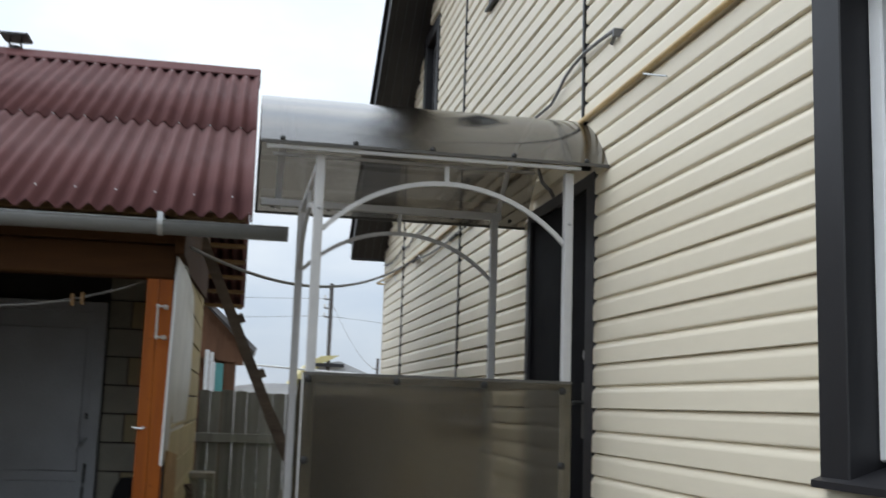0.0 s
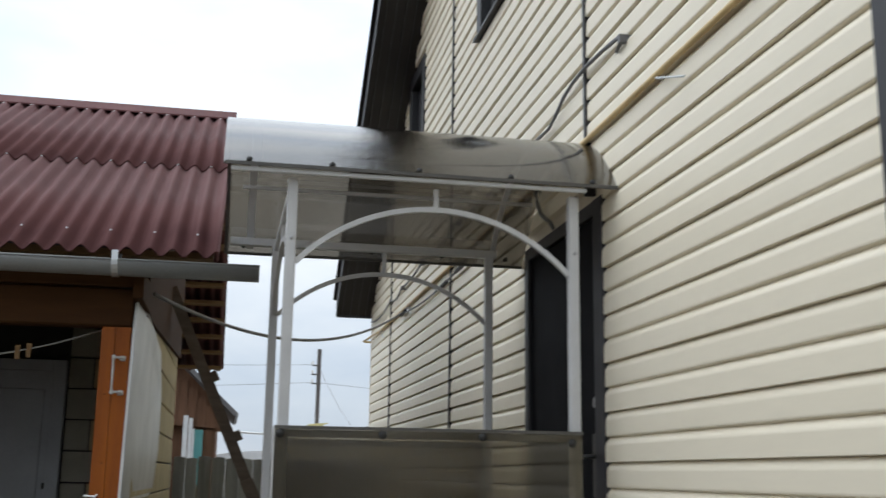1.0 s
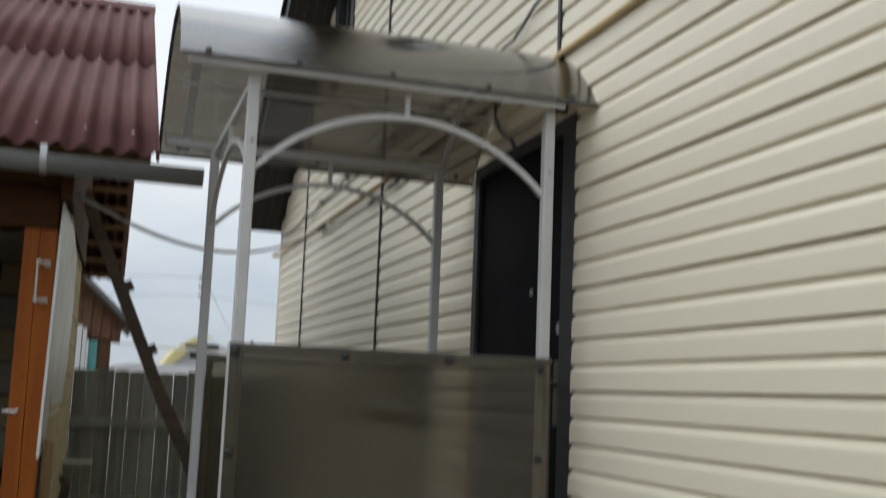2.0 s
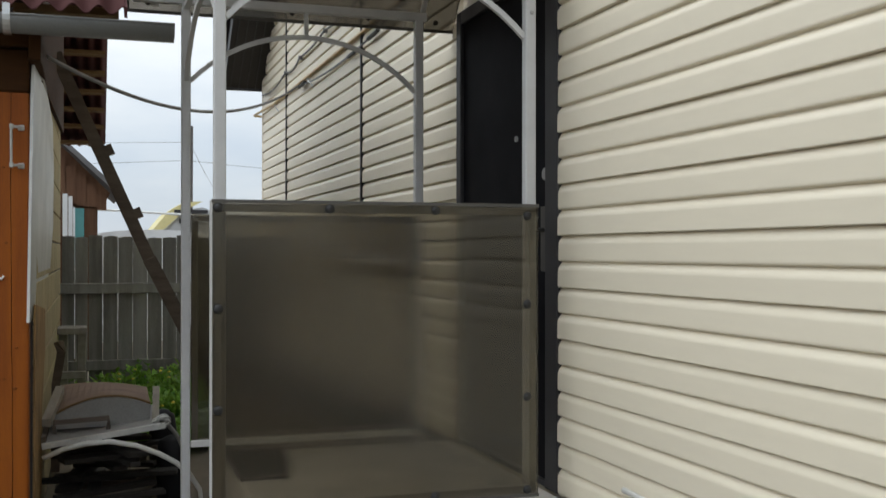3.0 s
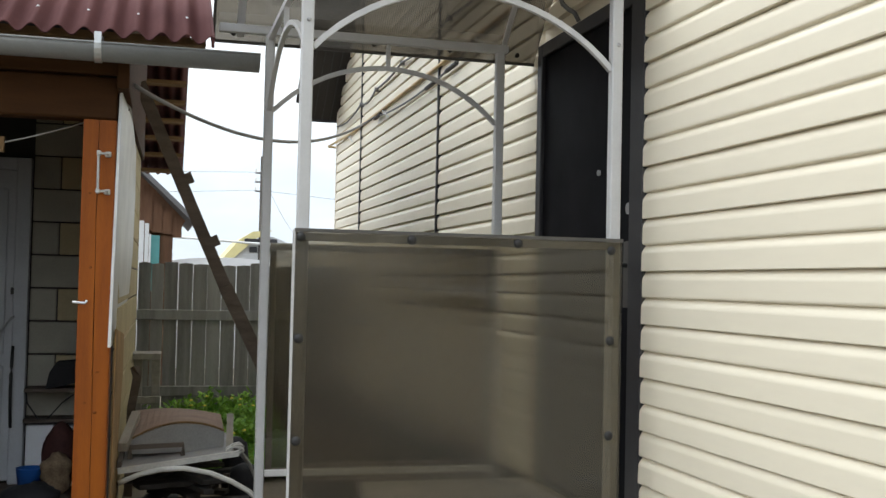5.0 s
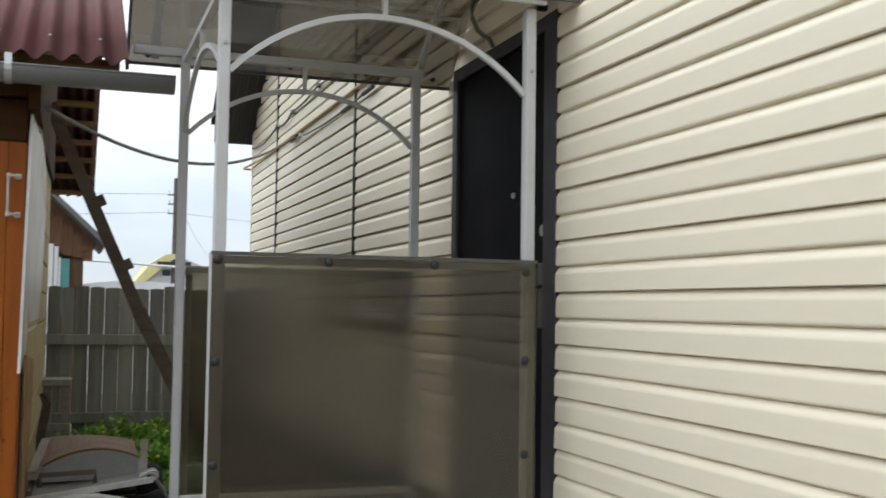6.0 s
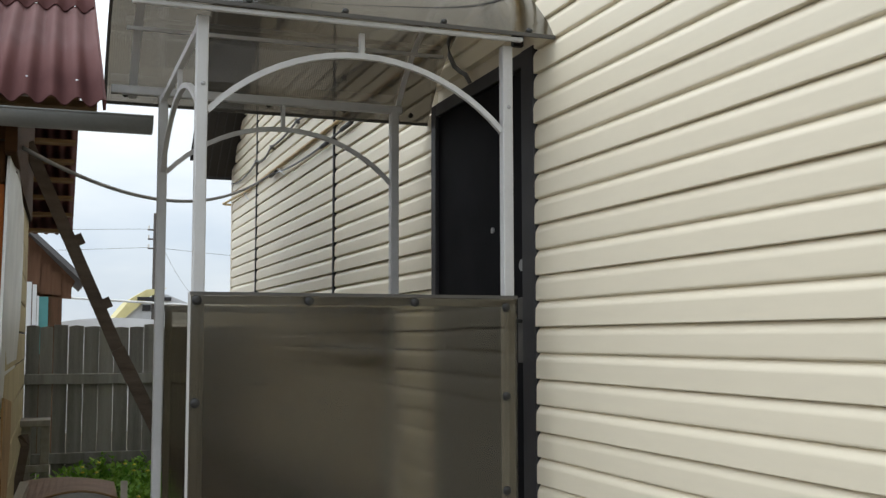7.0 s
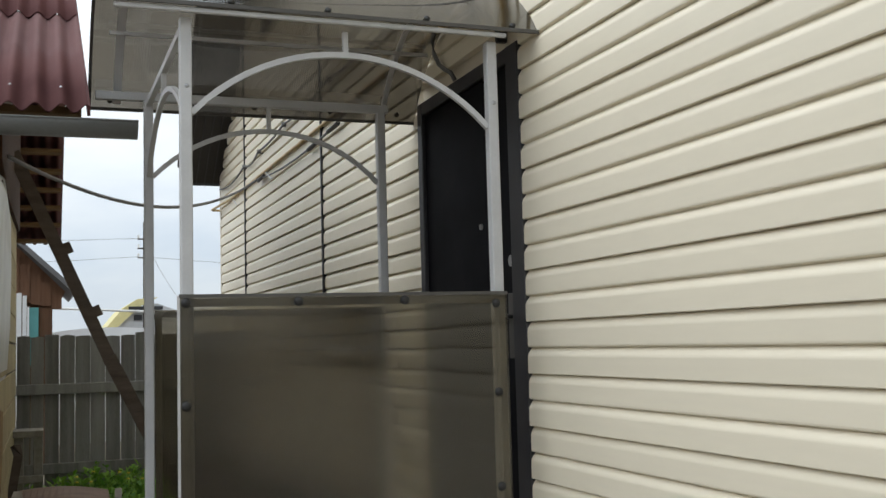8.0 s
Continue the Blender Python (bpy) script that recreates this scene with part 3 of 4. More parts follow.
for y, xl, xr, zb, rise in ((YF, XL + 0.02, XR - 0.02, 2.172, 0.246), (YR, XLR + 0.02, XRR - 0.02, 2.147, 0.238)):
    pp("arch", sweep(arc((xl, y, zb), (xr, y, zb), rise), 0.02, 0.021), STEEL)
    pp("arch_stem", boxes(((xl + xr) / 2 - 0.01, y - 0.01, zb + rise + 0.008, (xl + xr) / 2 + 0.01, y + 0.01, TOP + 0.005), bevel=0.002), STEEL)
pp("side_arch", sweep(arc((XL, YF + 0.02, 2.17), (XLR, YR - 0.02, 2.15), 0.22), 0.02, 0.021), STEEL)
pp("side_stem", boxes((XL - 0.015, 0.67, 2.385, XL + 0.005, 0.69, TOP - 0.02)), STEEL)

# arched roof: front and rear edges at y = -0.07 and 1.43
roof_arc = arc((0, -0.075, 2.534), (0, 1.42, 2.474), 0.40, 36)
bm = bmesh.new()
xs = (-1.63, -0.015)
outer = [[bm.verts.new((x, p.y, p.z + 0.006)) for p in roof_arc] for x in xs]
for k in range(len(roof_arc) - 1):
    bm.faces.new((outer[0][k], outer[1][k], outer[1][k + 1], outer[0][k + 1]))
roof_sheet = pp("roof_sheet", bm, POLY_ROOF, "arched bronze polycarbonate sheet", True)
rb = [p - Vector((0, 0, 0.014)) for p in roof_arc]
for x in (-1.50, -0.20):
    pp("roof_rib", sweep([(x, p.y, p.z) for p in rb[1:-1]], 0.020, 0.036 if x < -1.4 else 0.022, up=(1, 0, 0)), STEEL)
for k in (27,):
    p = rb[k]
    pp("roof_rail", sweep([(-1.55, p.y, p.z - 0.014), (-0.05, p.y, p.z - 0.014)], 0.016), STEEL)
for i, (k, q) in enumerate(((0, roof_arc[0]), (36, roof_arc[-1]))):
    pp("edge_strip", sweep([(-1.625, q.y, q.z + 0.004), (-0.012, q.y, q.z + 0.004)], 0.010, 0.014), STEEL_DARK)
pp("edge_strip", sweep([(-1.623, p.y, p.z) for p in roof_arc], 0.006, 0.014, up=(1, 0, 0)), STEEL_DARK)
n0 = (roof_arc[1] - roof_arc[0]).normalized()
nf, nr = Vector((0, -n0.z, n0.y)), Vector((0, n0.z, n0.y))
for x in (-1.532, -1.206, -0.854, -0.472, -0.12):
    p = roof_arc[0] + n0 * 0.02
    bm = bmesh.new()
    dome(bm, (x, p.y + nf.y * 0.006, p.z + nf.z * 0.006 + 0.004), 0.013, nf)
    pp("screw_washer", bm, RUBBER, "black domed washer", True, roof_sheet)
    bm = bmesh.new()
    dome(bm, (x, roof_arc[-2].y, roof_arc[-2].z - 0.002), 0.014, -nr)
    pp("screw_washer", bm, RUBBER, "", True, roof_sheet)


def screen(y, x0, x1, z0, z1, front, xs_w):
    """A flat bronze sheet screwed on a tube frame."""
    f = 0.028
    s = -1
    yf = y + 0.0
    pp("screen_frame", boxes((x0, yf - 0.012, z0, x0 + f, yf + 0.012, z1), (x1 - f, yf - 0.012, z0, x1, yf + 0.012, z1),
                             (x0 + f, yf - 0.012, z0, x1 - f, yf + 0.012, z0 + f), (x0 + f, yf - 0.012, z1 - f, x1 - f, yf + 0.012, z1), bevel=0.002), STEEL)
    sh = pp("screen_sheet", boxes((x0 - 0.004, yf + s * 0.019 - 0.003, z0 - 0.004, x1 + 0.004, yf + s * 0.019 + 0.003, z1 + 0.004)), POLY_WALL, "bronze twin-wall polycarbonate sheet")
    sh.visible_shadow = False
    if front:
        pp("sheet_edge", boxes((x0 - 0.006, yf - 0.026, z1 + 0.002, x1 + 0.006, yf - 0.012, z1 + 0.014)), STEEL_DARK)
        pp("sheet_edge", boxes((x0 - 0.006, yf - 0.026, z0 - 0.014, x1 + 0.006, yf - 0.012, z0 - 0.002)), STEEL_DARK)
        pp("sheet_edge", boxes((x0 - 0.012, yf - 0.024, z0 - 0.01, x0 - 0.004, yf - 0.010, z1 + 0.01)), STEEL)
    zz = [z1 - 0.015 - k * (z1 - z0 - 0.03) / 3 for k in range(4)]
    for i, x in enumerate(xs_w):
        for j, z in enumerate(zz):
            if j in (0, 3) or i in (0, len(xs_w) - 1):
                b2 = bmesh.new()
                dome(b2, (x, yf - 0.023, z - (0.016 if front and i == len(xs_w) - 1 and j == 0 else 0)), 0.018, (0, -1, 0))
                pp("screw_washer", b2, RUBBER, "", True, sh)


screen(YF - 0.030, -1.380, -0.170, 0.435, 1.516, True, (-1.364, -0.972, -0.576, -0.211))
screen(YR + 0.0, -1.335, -0.25, 0.445, 1.52, False, (-0.90, -0.265))
pp("rear_rail", boxes((XLR + 0.021, YR - 0.045, 0.442, XRR - 0.021, YR - 0.024, 0.472), bevel=0.003), SHEET_WHITE)

# ---- veranda building with the red roof ----
EV_Y, EV_Z, RG_Y, RG_Z, VERGE = 0.80, 2.342, 4.27, 4.165, -1.652
LEFT_X = -4.8
PITCH = 0.101


def corrugated(name, y0, z0, y1, z1, parent, label=""):
    """A waved sheet from the eave up to the ridge, waves across x."""
    bm = bmesh.new()
    cols = int((VERGE - LEFT_X) / PITCH * 8)
    verts = []
    dn = Vector((0, -(z1 - z0), (y1 - y0))).normalized()
    if dn.z < 0:
        dn = -dn
    for i in range(cols + 1):
        x = VERGE - i * PITCH / 8
        w = 0.019 * math.cos(2 * math.pi * i / 8)
        a = Vector((x, y0, z0)) + dn * w
        b = Vector((x, y1, z1)) + dn * w
        verts.append((bm.verts.new(a), bm.verts.new(b), bm.verts.new(a - dn * 0.006), bm.verts.new(b - dn * 0.006)))
    for p, q in zip(verts, verts[1:]):
        bm.faces.new((p[0], q[0], q[1], p[1]))
        bm.faces.new((p[2], p[3], q[3], q[2]))
        bm.faces.new((p[0], p[2], q[2], q[0]))
        bm.faces.new((p[1], q[1], q[3], p[3]))
    return part(name, bm, RED_ROOF, parent, label, True)


red_roof = thing("veranda_roof", "weathered red corrugated bitumen roof with matching ridge cap", "roof", kind="structure")
mid = 0.475
my, mz = EV_Y + (RG_Y - EV_Y) * mid, EV_Z + (RG_Z - EV_Z) * mid
corrugated("lower_sheet", EV_Y, EV_Z, my + 0.1, mz + 0.052, red_roof)
corrugated("upper_sheet", my, mz + 0.012, RG_Y, RG_Z + 0.012, red_roof)
corrugated("rear_sheet", 7.75, 2.45, RG_Y, RG_Z, red_roof)
part("ridge_cap", prism([(RG_Y - 0.17, RG_Z - 0.066), (RG_Y, RG_Z + 0.040), (RG_Y + 0.17, RG_Z - 0.066), (RG_Y + 0.17, RG_Z - 0.054), (RG_Y, RG_Z + 0.055), (RG_Y - 0.17, RG_Z - 0.054)], "x", LEFT_X, VERGE + 0.02), RED_ROOF, red_roof)
part("verge_trim", sweep([(VERGE + 0.005, EV_Y, EV_Z - 0.01), (VERGE + 0.005, RG_Y, RG_Z)], 0.012, 0.045), RED_ROOF, red_roof)
random.seed(4)
sl = (RG_Z - EV_Z) / (RG_Y - EV_Y)
for k in range(9):
    y = EV_Y + 0.12 + k * 0.37
    part("batten", boxes((LEFT_X, y, EV_Z + (y - EV_Y) * sl - 0.065, VERGE - 0.02, y + 0.10, EV_Z + (y - EV_Y) * sl - 0.035)), LATH, red_roof)
sr = (RG_Z - 2.45) / (7.75 - RG_Y)
for k in range(12):
    y = 7.65 - k * 0.27
    z = 2.45 + (7.75 - y) * sr
    part("batten", boxes((LEFT_X, y - 0.17, z - 0.065, VERGE - 0.02, y, z - 0.035)), LATH, red_roof)
# roof screws
for r, (fy) in enumerate((0.06, 0.47, 0.93)):
    for k in range(9):
        x = VERGE - PITCH * (1 + 2 * k)
        y = EV_Y + (RG_Y - EV_Y) * fy
        bm = bmesh.new()
        dome(bm, (x, y, EV_Z + (y - EV_Y) * sl + 0.024 + (0.012 if fy > 0.5 else 0)), 0.0065, (0, -0.46, 0.89), 8)
        part("roof_screw", bm, GALV, red_roof)
# vent cap on the ridge
vent = thing("roof_vent", "dark sheet-metal vent cap on the ridge", "vent", (-3.65, 4.3, 4.17))
vi = Matrix.Translation((3.65, -4.3, -4.13))
bm = bmesh.new()
disc(bm, (-3.65, 4.3, 4.08), 0.045, 0.12, (0, 0, 1))
part("pipe", bm, DARK_METAL, vent).matrix_parent_inverse = vi
part("cap", prism([(-3.765, 4.285), (-3.535, 4.285), (-3.545, 4.270), (-3.65, 4.264), (-3.755, 4.270)], "y", 4.18, 4.42), DARK_METAL, vent).matrix_parent_inverse = vi
for sx in (-3.70, -3.61):
    part("strut", boxes((sx, 4.29, 4.16, sx + 0.014, 4.31, 4.268)), DARK_METAL, vent).matrix_parent_inverse = vi

# gutter
gutter = thing("gutter", "grey plastic rain gutter under the red eave", "gutter", (-3, 0.8, 2.2))
gv = Matrix.Translation((3, -0.8, -2.2))
GY, GZ, GR = 0.80, 2.281, 0.062
bm = bmesh.new()
secs = []
for x in (LEFT_X, -1.455):
    ring = []
    for k in range(13):
        a = math.pi + math.pi * k / 12
        ring.append((GY + GR * math.cos(a), GZ + GR * math.sin(a)))
    for k in range(12, -1, -1):
        a = math.pi + math.pi * k / 12
        ring.append((GY + (GR - 0.004) * math.cos(a), GZ + (GR - 0.004) * math.sin(a)))
    secs.append([bm.verts.new((x, *p)) for p in ring])
for k in range(26):
    bm.faces.new((secs[0][k], secs[0][(k + 1) % 26], secs[1][(k + 1) % 26], secs[1][k]))
bm.faces.new(secs[1])
bm.faces.new(secs[0][::-1])
part("channel", bm, GUTTER, gutter, smooth=True).matrix_parent_inverse = gv
for sgn in (-1, 1):
    part("rim", sweep([(LEFT_X, GY + sgn * (GR - 0.001), GZ + 0.003), (-1.455, GY + sgn * (GR - 0.001), GZ + 0.003)], 0.011, n=8), GUTTER, gutter, smooth=True).matrix_parent_inverse = gv
for x in (-2.10, -2.95, -3.8, -4.65):
    bm = bmesh.new()
    pts = [(x, GY + (GR + 0.004) * math.cos(math.pi + math.pi * k / 10), GZ + (GR + 0.004) * math.sin(math.pi + math.pi * k / 10)) for k in range(11)]
    sweep([(x, GY - GR - 0.004, GZ + 0.045), *pts, (x, GY + 0.1, GZ + 0.06)], 0.004, 0.028, up=(1, 0, 0), bm=bm)
    part("strap", bm, GALV, gutter, "bright metal gutter strap").matrix_parent_inverse = gv

# walls of the veranda building
V_X, B_Y = -2.035, 3.0
tagged(part("veranda_floor", boxes((LEFT_X, 1.17, -0.1, V_X - 0.105, B_Y, 0.10)), OLD_WOOD), "dark worn veranda floor", "floor", kind="structure")
wall_back = tagged(part("wall_veranda_back", boxes((LEFT_X, B_Y + 0.03, 0, V_X - 0.102, B_Y + 0.2, 2.6)), MORTAR), "cream block back wall of the veranda with dark joints", "wall", kind="structure")
wall_gable = tagged(part("wall_veranda_side", prism([(1.45, 0), (5.25, 0), (5.25, 3.45), (RG_Y, RG_Z - 0.1), (1.45, 2.5)], "x", V_X - 0.1, V_X), MORTAR),
                    "side wall of yellowish blocks under the red verge", "wall", kind="structure")
tagged(part("wall_veranda_far", boxes((LEFT_X, 5.05, 0, V_X - 0.102, 5.25, 3.4)), MORTAR), "far wall of the veranda building", "wall", kind="structure")
tagged(part("wall_veranda_end", boxes((LEFT_X - 0.2, 1.1, 0, LEFT_X, 5.25, 2.4)), MORTAR), "closing end wall of the veranda building", "wall", kind="structure")
tagged(part("ceiling_veranda", boxes((LEFT_X, 1.16, 2.30, V_X - 0.105, B_Y, 2.34)), BROWN), "dark boarded veranda ceiling", "ceiling", kind="structure")

veranda_post = thing("veranda_post", "orange varnished timber post with a long drying crack", "post", (-2.09, 1.1, 0))
vp = Matrix.Translation((2.09, -1.1, 0))
crack = [(-2.0975 + 0.0045 * math.sin(2.3 * z + 0.6) + 0.002 * noise.noise(Vector((3.1, 0, 6 * z))), z) for z in (2.015 * k / 40 for k in range(41))]
for name, x, y, side in (("front_board", -2.165, 1.03, -1), ("side_board", -2.030, 1.032, 1)):
    inner = [(cx + side * (0.0010 + 0.0012 * abs(noise.noise(Vector((0, 7.7, 4 * z))))), z) for cx, z in crack]
    bm = prism([(x, 0.0), (x, 2.015)] + inner[::-1], "y", y, y + 0.12)
    bmesh.ops.recalc_face_normals(bm, faces=bm.faces)
    bmesh.ops.bevel(bm, geom=[e for e in bm.edges if all(abs(v.co.x - x) < 1e-5 for v in e.verts) and abs(e.verts[0].co.z - e.verts[1].co.z) > 1], offset=0.006, segments=2, affect="EDGES")
    part(name, bm, ORANGE, veranda_post).matrix_parent_inverse = vp
for x, z, q in ((-2.118, 1.385, 0.008), (-2.125, 0.815, 0.008), (-2.083, 0.775, 0.009), (-2.078, 0.945, 0.007), (-2.13, 1.70, 0.007)):
    bm = bmesh.new()
    bmesh.ops.create_uvsphere(bm, u_segments=12, v_segments=6, radius=1.0, matrix=Matrix.LocRotScale((x, 1.0315, z), None, (q, 0.003, q * 0.75)))
    part("knot", bm, KNOT, veranda_post, "", True).matrix_parent_inverse = vp
part("catch", sweep([(-2.185, 1.02, 1.24), (-2.135, 1.02, 1.236), (-2.128, 1.025, 1.246)], 0.011, n=8), PVC, veranda_post, "small pale hook").matrix_parent_inverse = vp
bm = sweep([(-2.060, 1.036, 1.868), (-2.064, 0.995, 1.868), (-2.090, 0.985, 1.868), (-2.097, 0.985, 1.862), (-2.097, 0.985, 1.714), (-2.090, 0.985, 1.708), (-2.064, 0.995, 1.708), (-2.060, 1.036, 1.708)], 0.011, n=8)
part("pull_handle", bm, PALE, veranda_post, "white pull handle", True).matrix_parent_inverse = vp
for z in (1.868, 1.708):
    part("handle_foot", boxes((-2.074, 1.022, z - 0.012, -2.048, 1.036, z + 0.012), bevel=0.004), PALE, veranda_post).matrix_parent_inverse = vp
    part("handle_knuckle", boxes((-2.105, 0.976, z - 0.011, -2.087, 0.994, z + 0.011), bevel=0.004), PALE, veranda_post).matrix_parent_inverse = vp
tagged(part("lintel", boxes((LEFT_X, 1.03, 2.018, -2.03, 1.15, 2.20), bevel=0.008), BROWN), "brown timber lintel over the veranda", "beam", kind="structure")
# unseen wall, added to keep daylight out of the veranda
tagged(part("unseen_front_wall", boxes((LEFT_X, 1.04, 0, -3.2, 1.14, 2.0)), BROWN), "brown boarded wall added out of view to dim the veranda", "wall", kind="structure")
tagged(part("fascia_board", boxes((LEFT_X, 0.97, 2.20, -2.0, 1.0, 2.33), bevel=0.004), BROWN), "dark brown eave board", "beam", kind="structure")
tagged(part("rafter_end", boxes((-2.03, 0.93, 2.14, -1.98, 1.5, 2.28), bevel=0.004), BROWN), "sawn rafter end under the verge", "rafter")

tagged(part("rake_board", prism([(1.46, 2.13), (1.46, 2.49), (RG_Y, RG_Z - 0.11), (5.24, 3.40), (5.24, 2.30)], "x", V_X + 0.018, V_X + 0.040), BROWN), "dark brown boarding filling the gable under the verge", "boarding", kind="structure")

# white sheet standing against the side wall, pointed at the top
bm = bmesh.new()
prof = [(1.015, 1.05), (1.015, 2.0), (1.06, 2.15), (1.25, 2.15), (1.9, 2.12), (2.6, 2.07), (3.05, 1.84), (3.3, 1.50), (3.1, 1.24), (2.2, 1.13), (1.12, 1.05)]
curl = [0.022 * max(0, z - 1.1) if y < 1.1 else 0.0 for y, z in prof]
lo = [bm.verts.new((-2.040 - c + 0.036 * (z - 1.0), y, z)) for c, (y, z) in zip(curl, prof)]
hi = [bm.verts.new((-2.028 - c + 0.036 * (z - 1.0), y, z)) for c, (y, z) in zip(curl, prof)]
bm.faces.new(lo[::-1])
bm.faces.new(hi)
for k in range(len(prof)):
    j = (k + 1) % len(prof)
    bm.faces.new((lo[k], lo[j], hi[j], hi[k]))
tagged(part("leaning_sheet", bm, SHEET_WHITE), "scuffed white plastic sheet fixed on the side wall", "sheet")
tagged(part("side_board_panel", prism([(1.17, 0.1), (1.78, 0.1), (1.80, 0.56), (2.16, 0.84), (2.17, 1.05), (1.17, 1.12)], "x", -2.018, -2.010), TAN), "weathered tan board panel on the side wall", "panel")

# white plastic door in the veranda
vdoor = thing("door_2", "white plastic door inside the veranda", "door", (-3.0, 2.95, 0.1), kind="structure")
vd = Matrix.Translation((3.0, -2.95, -0.1))
# door is white plastic; its greyer colour stands for the dim veranda
part("frame", boxes((-3.46, 2.93, 0.1, -3.40, 3.0, 2.0), (-2.66, 2.93, 0.1, -2.58, 3.0, 2.0), (-3.40, 2.93, 1.93, -2.66, 3.0, 2.0), bevel=0.004), SHADED_PVC, vdoor).matrix_parent_inverse = vd
part("leaf", boxes((-3.40, 2.95, 0.12, -2.66, 3.0, 1.93), bevel=0.004), SHADED_PVC, vdoor).matrix_parent_inverse = vd
part("lower_panel", boxes((-3.30, 2.938, 0.25, -2.70, 2.952, 0.79), bevel=0.01), SHADED_PVC, vdoor).matrix_parent_inverse = vd
part("upper_panel", boxes((-3.30, 2.938, 0.845, -2.70, 2.952, 1.82), bevel=0.01), SHADED_PVC, vdoor).matrix_parent_inverse = vd
part("door_handle", sweep([(-2.655, 2.935, 1.07), (-2.655, 2.90, 1.07), (-2.668, 2.895, 1.06), (-2.725, 2.895, 0.98)], 0.014, n=8), GALV, vdoor, "metal lever handle").matrix_parent_inverse = vd
part("bow_handle", sweep([(-2.652, 2.932 - 0.05 * math.sin(math.pi * k / 12), 0.43 + 0.47 * k / 12) for k in range(13)], 0.018, n=8), RUBBER, vdoor, "dark curved pull handle", True).matrix_parent_inverse = vd
part("keyhole_plate", boxes((-2.674, 2.922, 1.20, -2.658, 2.9315, 1.24), bevel=0.003), RUBBER, vdoor).matrix_parent_inverse = vd

# ---- fence ----
FY = 5.6
fence = thing("board_fence", "weathered grey vertical board fence", "fence", (-1.0, FY, 0))
fi = Matrix.Translation((1.0, -FY, 0))
random.seed(11)
for z in (0.355, 1.0):
    part("rail", boxes((-2.6, FY + 0.0, z, 0.0, FY + 0.04, z + 0.085), bevel=0.004), FENCE, fence).matrix_parent_inverse = fi
edges = [-2.6, -2.485, -2.37, -2.255, -2.14, -2.022, -1.915, -1.806, -1.692, -1.572, -1.451, -1.329, -1.207, -1.09, -0.97, -0.85, -0.73, -0.61, -0.49, -0.37, -0.25, -0.13]
for x, x1 in zip(edges, edges[1:]):
    w = x1 - x - random.choice((0.004, 0.006, 0.009))
    top = 1.483 + random.uniform(-0.012, 0.012)
    t0 = random.uniform(-0.004, 0.004)
    bm = prism([(x, 0.05), (x + w, 0.05), (x + w + t0, top - random.uniform(0.0, 0.008)), (x + w * 0.5 + t0, top + random.uniform(0.0, 0.006)), (x + t0, top - random.uniform(0.0, 0.008))], "y", FY + 0.042, FY + 0.064)
    part("board", bm, FENCE, fence).matrix_parent_inverse = fi

# ---- leaning timber with cleats ----
prop = thing("leaning_timber", "dark old timber with nailed cleats leaning to the verge", "timber", (-1.0, 3.5, 0))
pv = Matrix.Translation((1.0, -3.5, 0))
a, b = Vector((-2.005, 3.5, 2.62)), Vector((-0.855, 3.5, 0.02))
part("beam", sweep([a, a.lerp(b, 0.535)], 0.078, 0.06, up=(0, 1, 0)), OLD_WOOD, prop).matrix_parent_inverse = pv
dd = (b - a).normalized()
nn = Vector((-dd.z, 0, dd.x))
if nn.x < 0:
    nn = -nn
for f in (0.243, 0.400):
    c = a.lerp(b, f) + nn * 0.055
    part("cleat", sweep([c - dd * 0.035, c + dd * 0.035], 0.05, 0.07, up=(0, 1, 0)), OLD_WOOD, prop).matrix_parent_inverse = pv
part("lower_beam", sweep([(-1.425, 3.44, 1.305), (-0.79, 3.44, 0.02)], 0.088, 0.05, up=(0, 1, 0)), OLD_WOOD, prop).matrix_parent_inverse = pv

# ---- plain unseen walls, added to close the yard in the panels' reflections ----
tagged(part("yard_wall_south", boxes((-12, -10.2, 0, 0, -10, 2.6)), FENCE), "plain grey boarded wall added unseen behind the yard for reflections", "wall", kind="structure")
tagged(part("unseen_wall_west", boxes((-12.2, -10.2, 0, -12, 1.0, 2.2)), OLD_WOOD), "plain dark boarded wall added unseen beside the yard for reflections", "wall", kind="structure")

# ---- hand cart with a curved lid, resting on a pile of old boards ----
cart = thing("hand_cart", "grey hand cart tray with a curved brown lid", "cart", (-1.72, 1.95, 0.38))
ci = Matrix.Translation((1.72, -1.95, -0.38))


def cpart(name, bm, m, label="", smooth=False):
    ob = part(name, bm, m, cart, label, smooth)
    ob.matrix_parent_inverse = ci


def slab(p, q, r, s, thick, bm=None):
    """A thin quadrilateral board with corners p, q, r, s."""
    bm = bm or bmesh.new()
    top = [bm.verts.new(v) for v in (p, q, r, s)]
    low = [bm.verts.new((v[0], v[1], v[2] - thick)) for v in (p, q, r, s)]
    bm.faces.new(top)
    bm.faces.new(low[::-1])
    for k in range(4):
        j = (k + 1) % 4
        bm.faces.new((top[k], low[k], low[j], top[j]))
    return bm


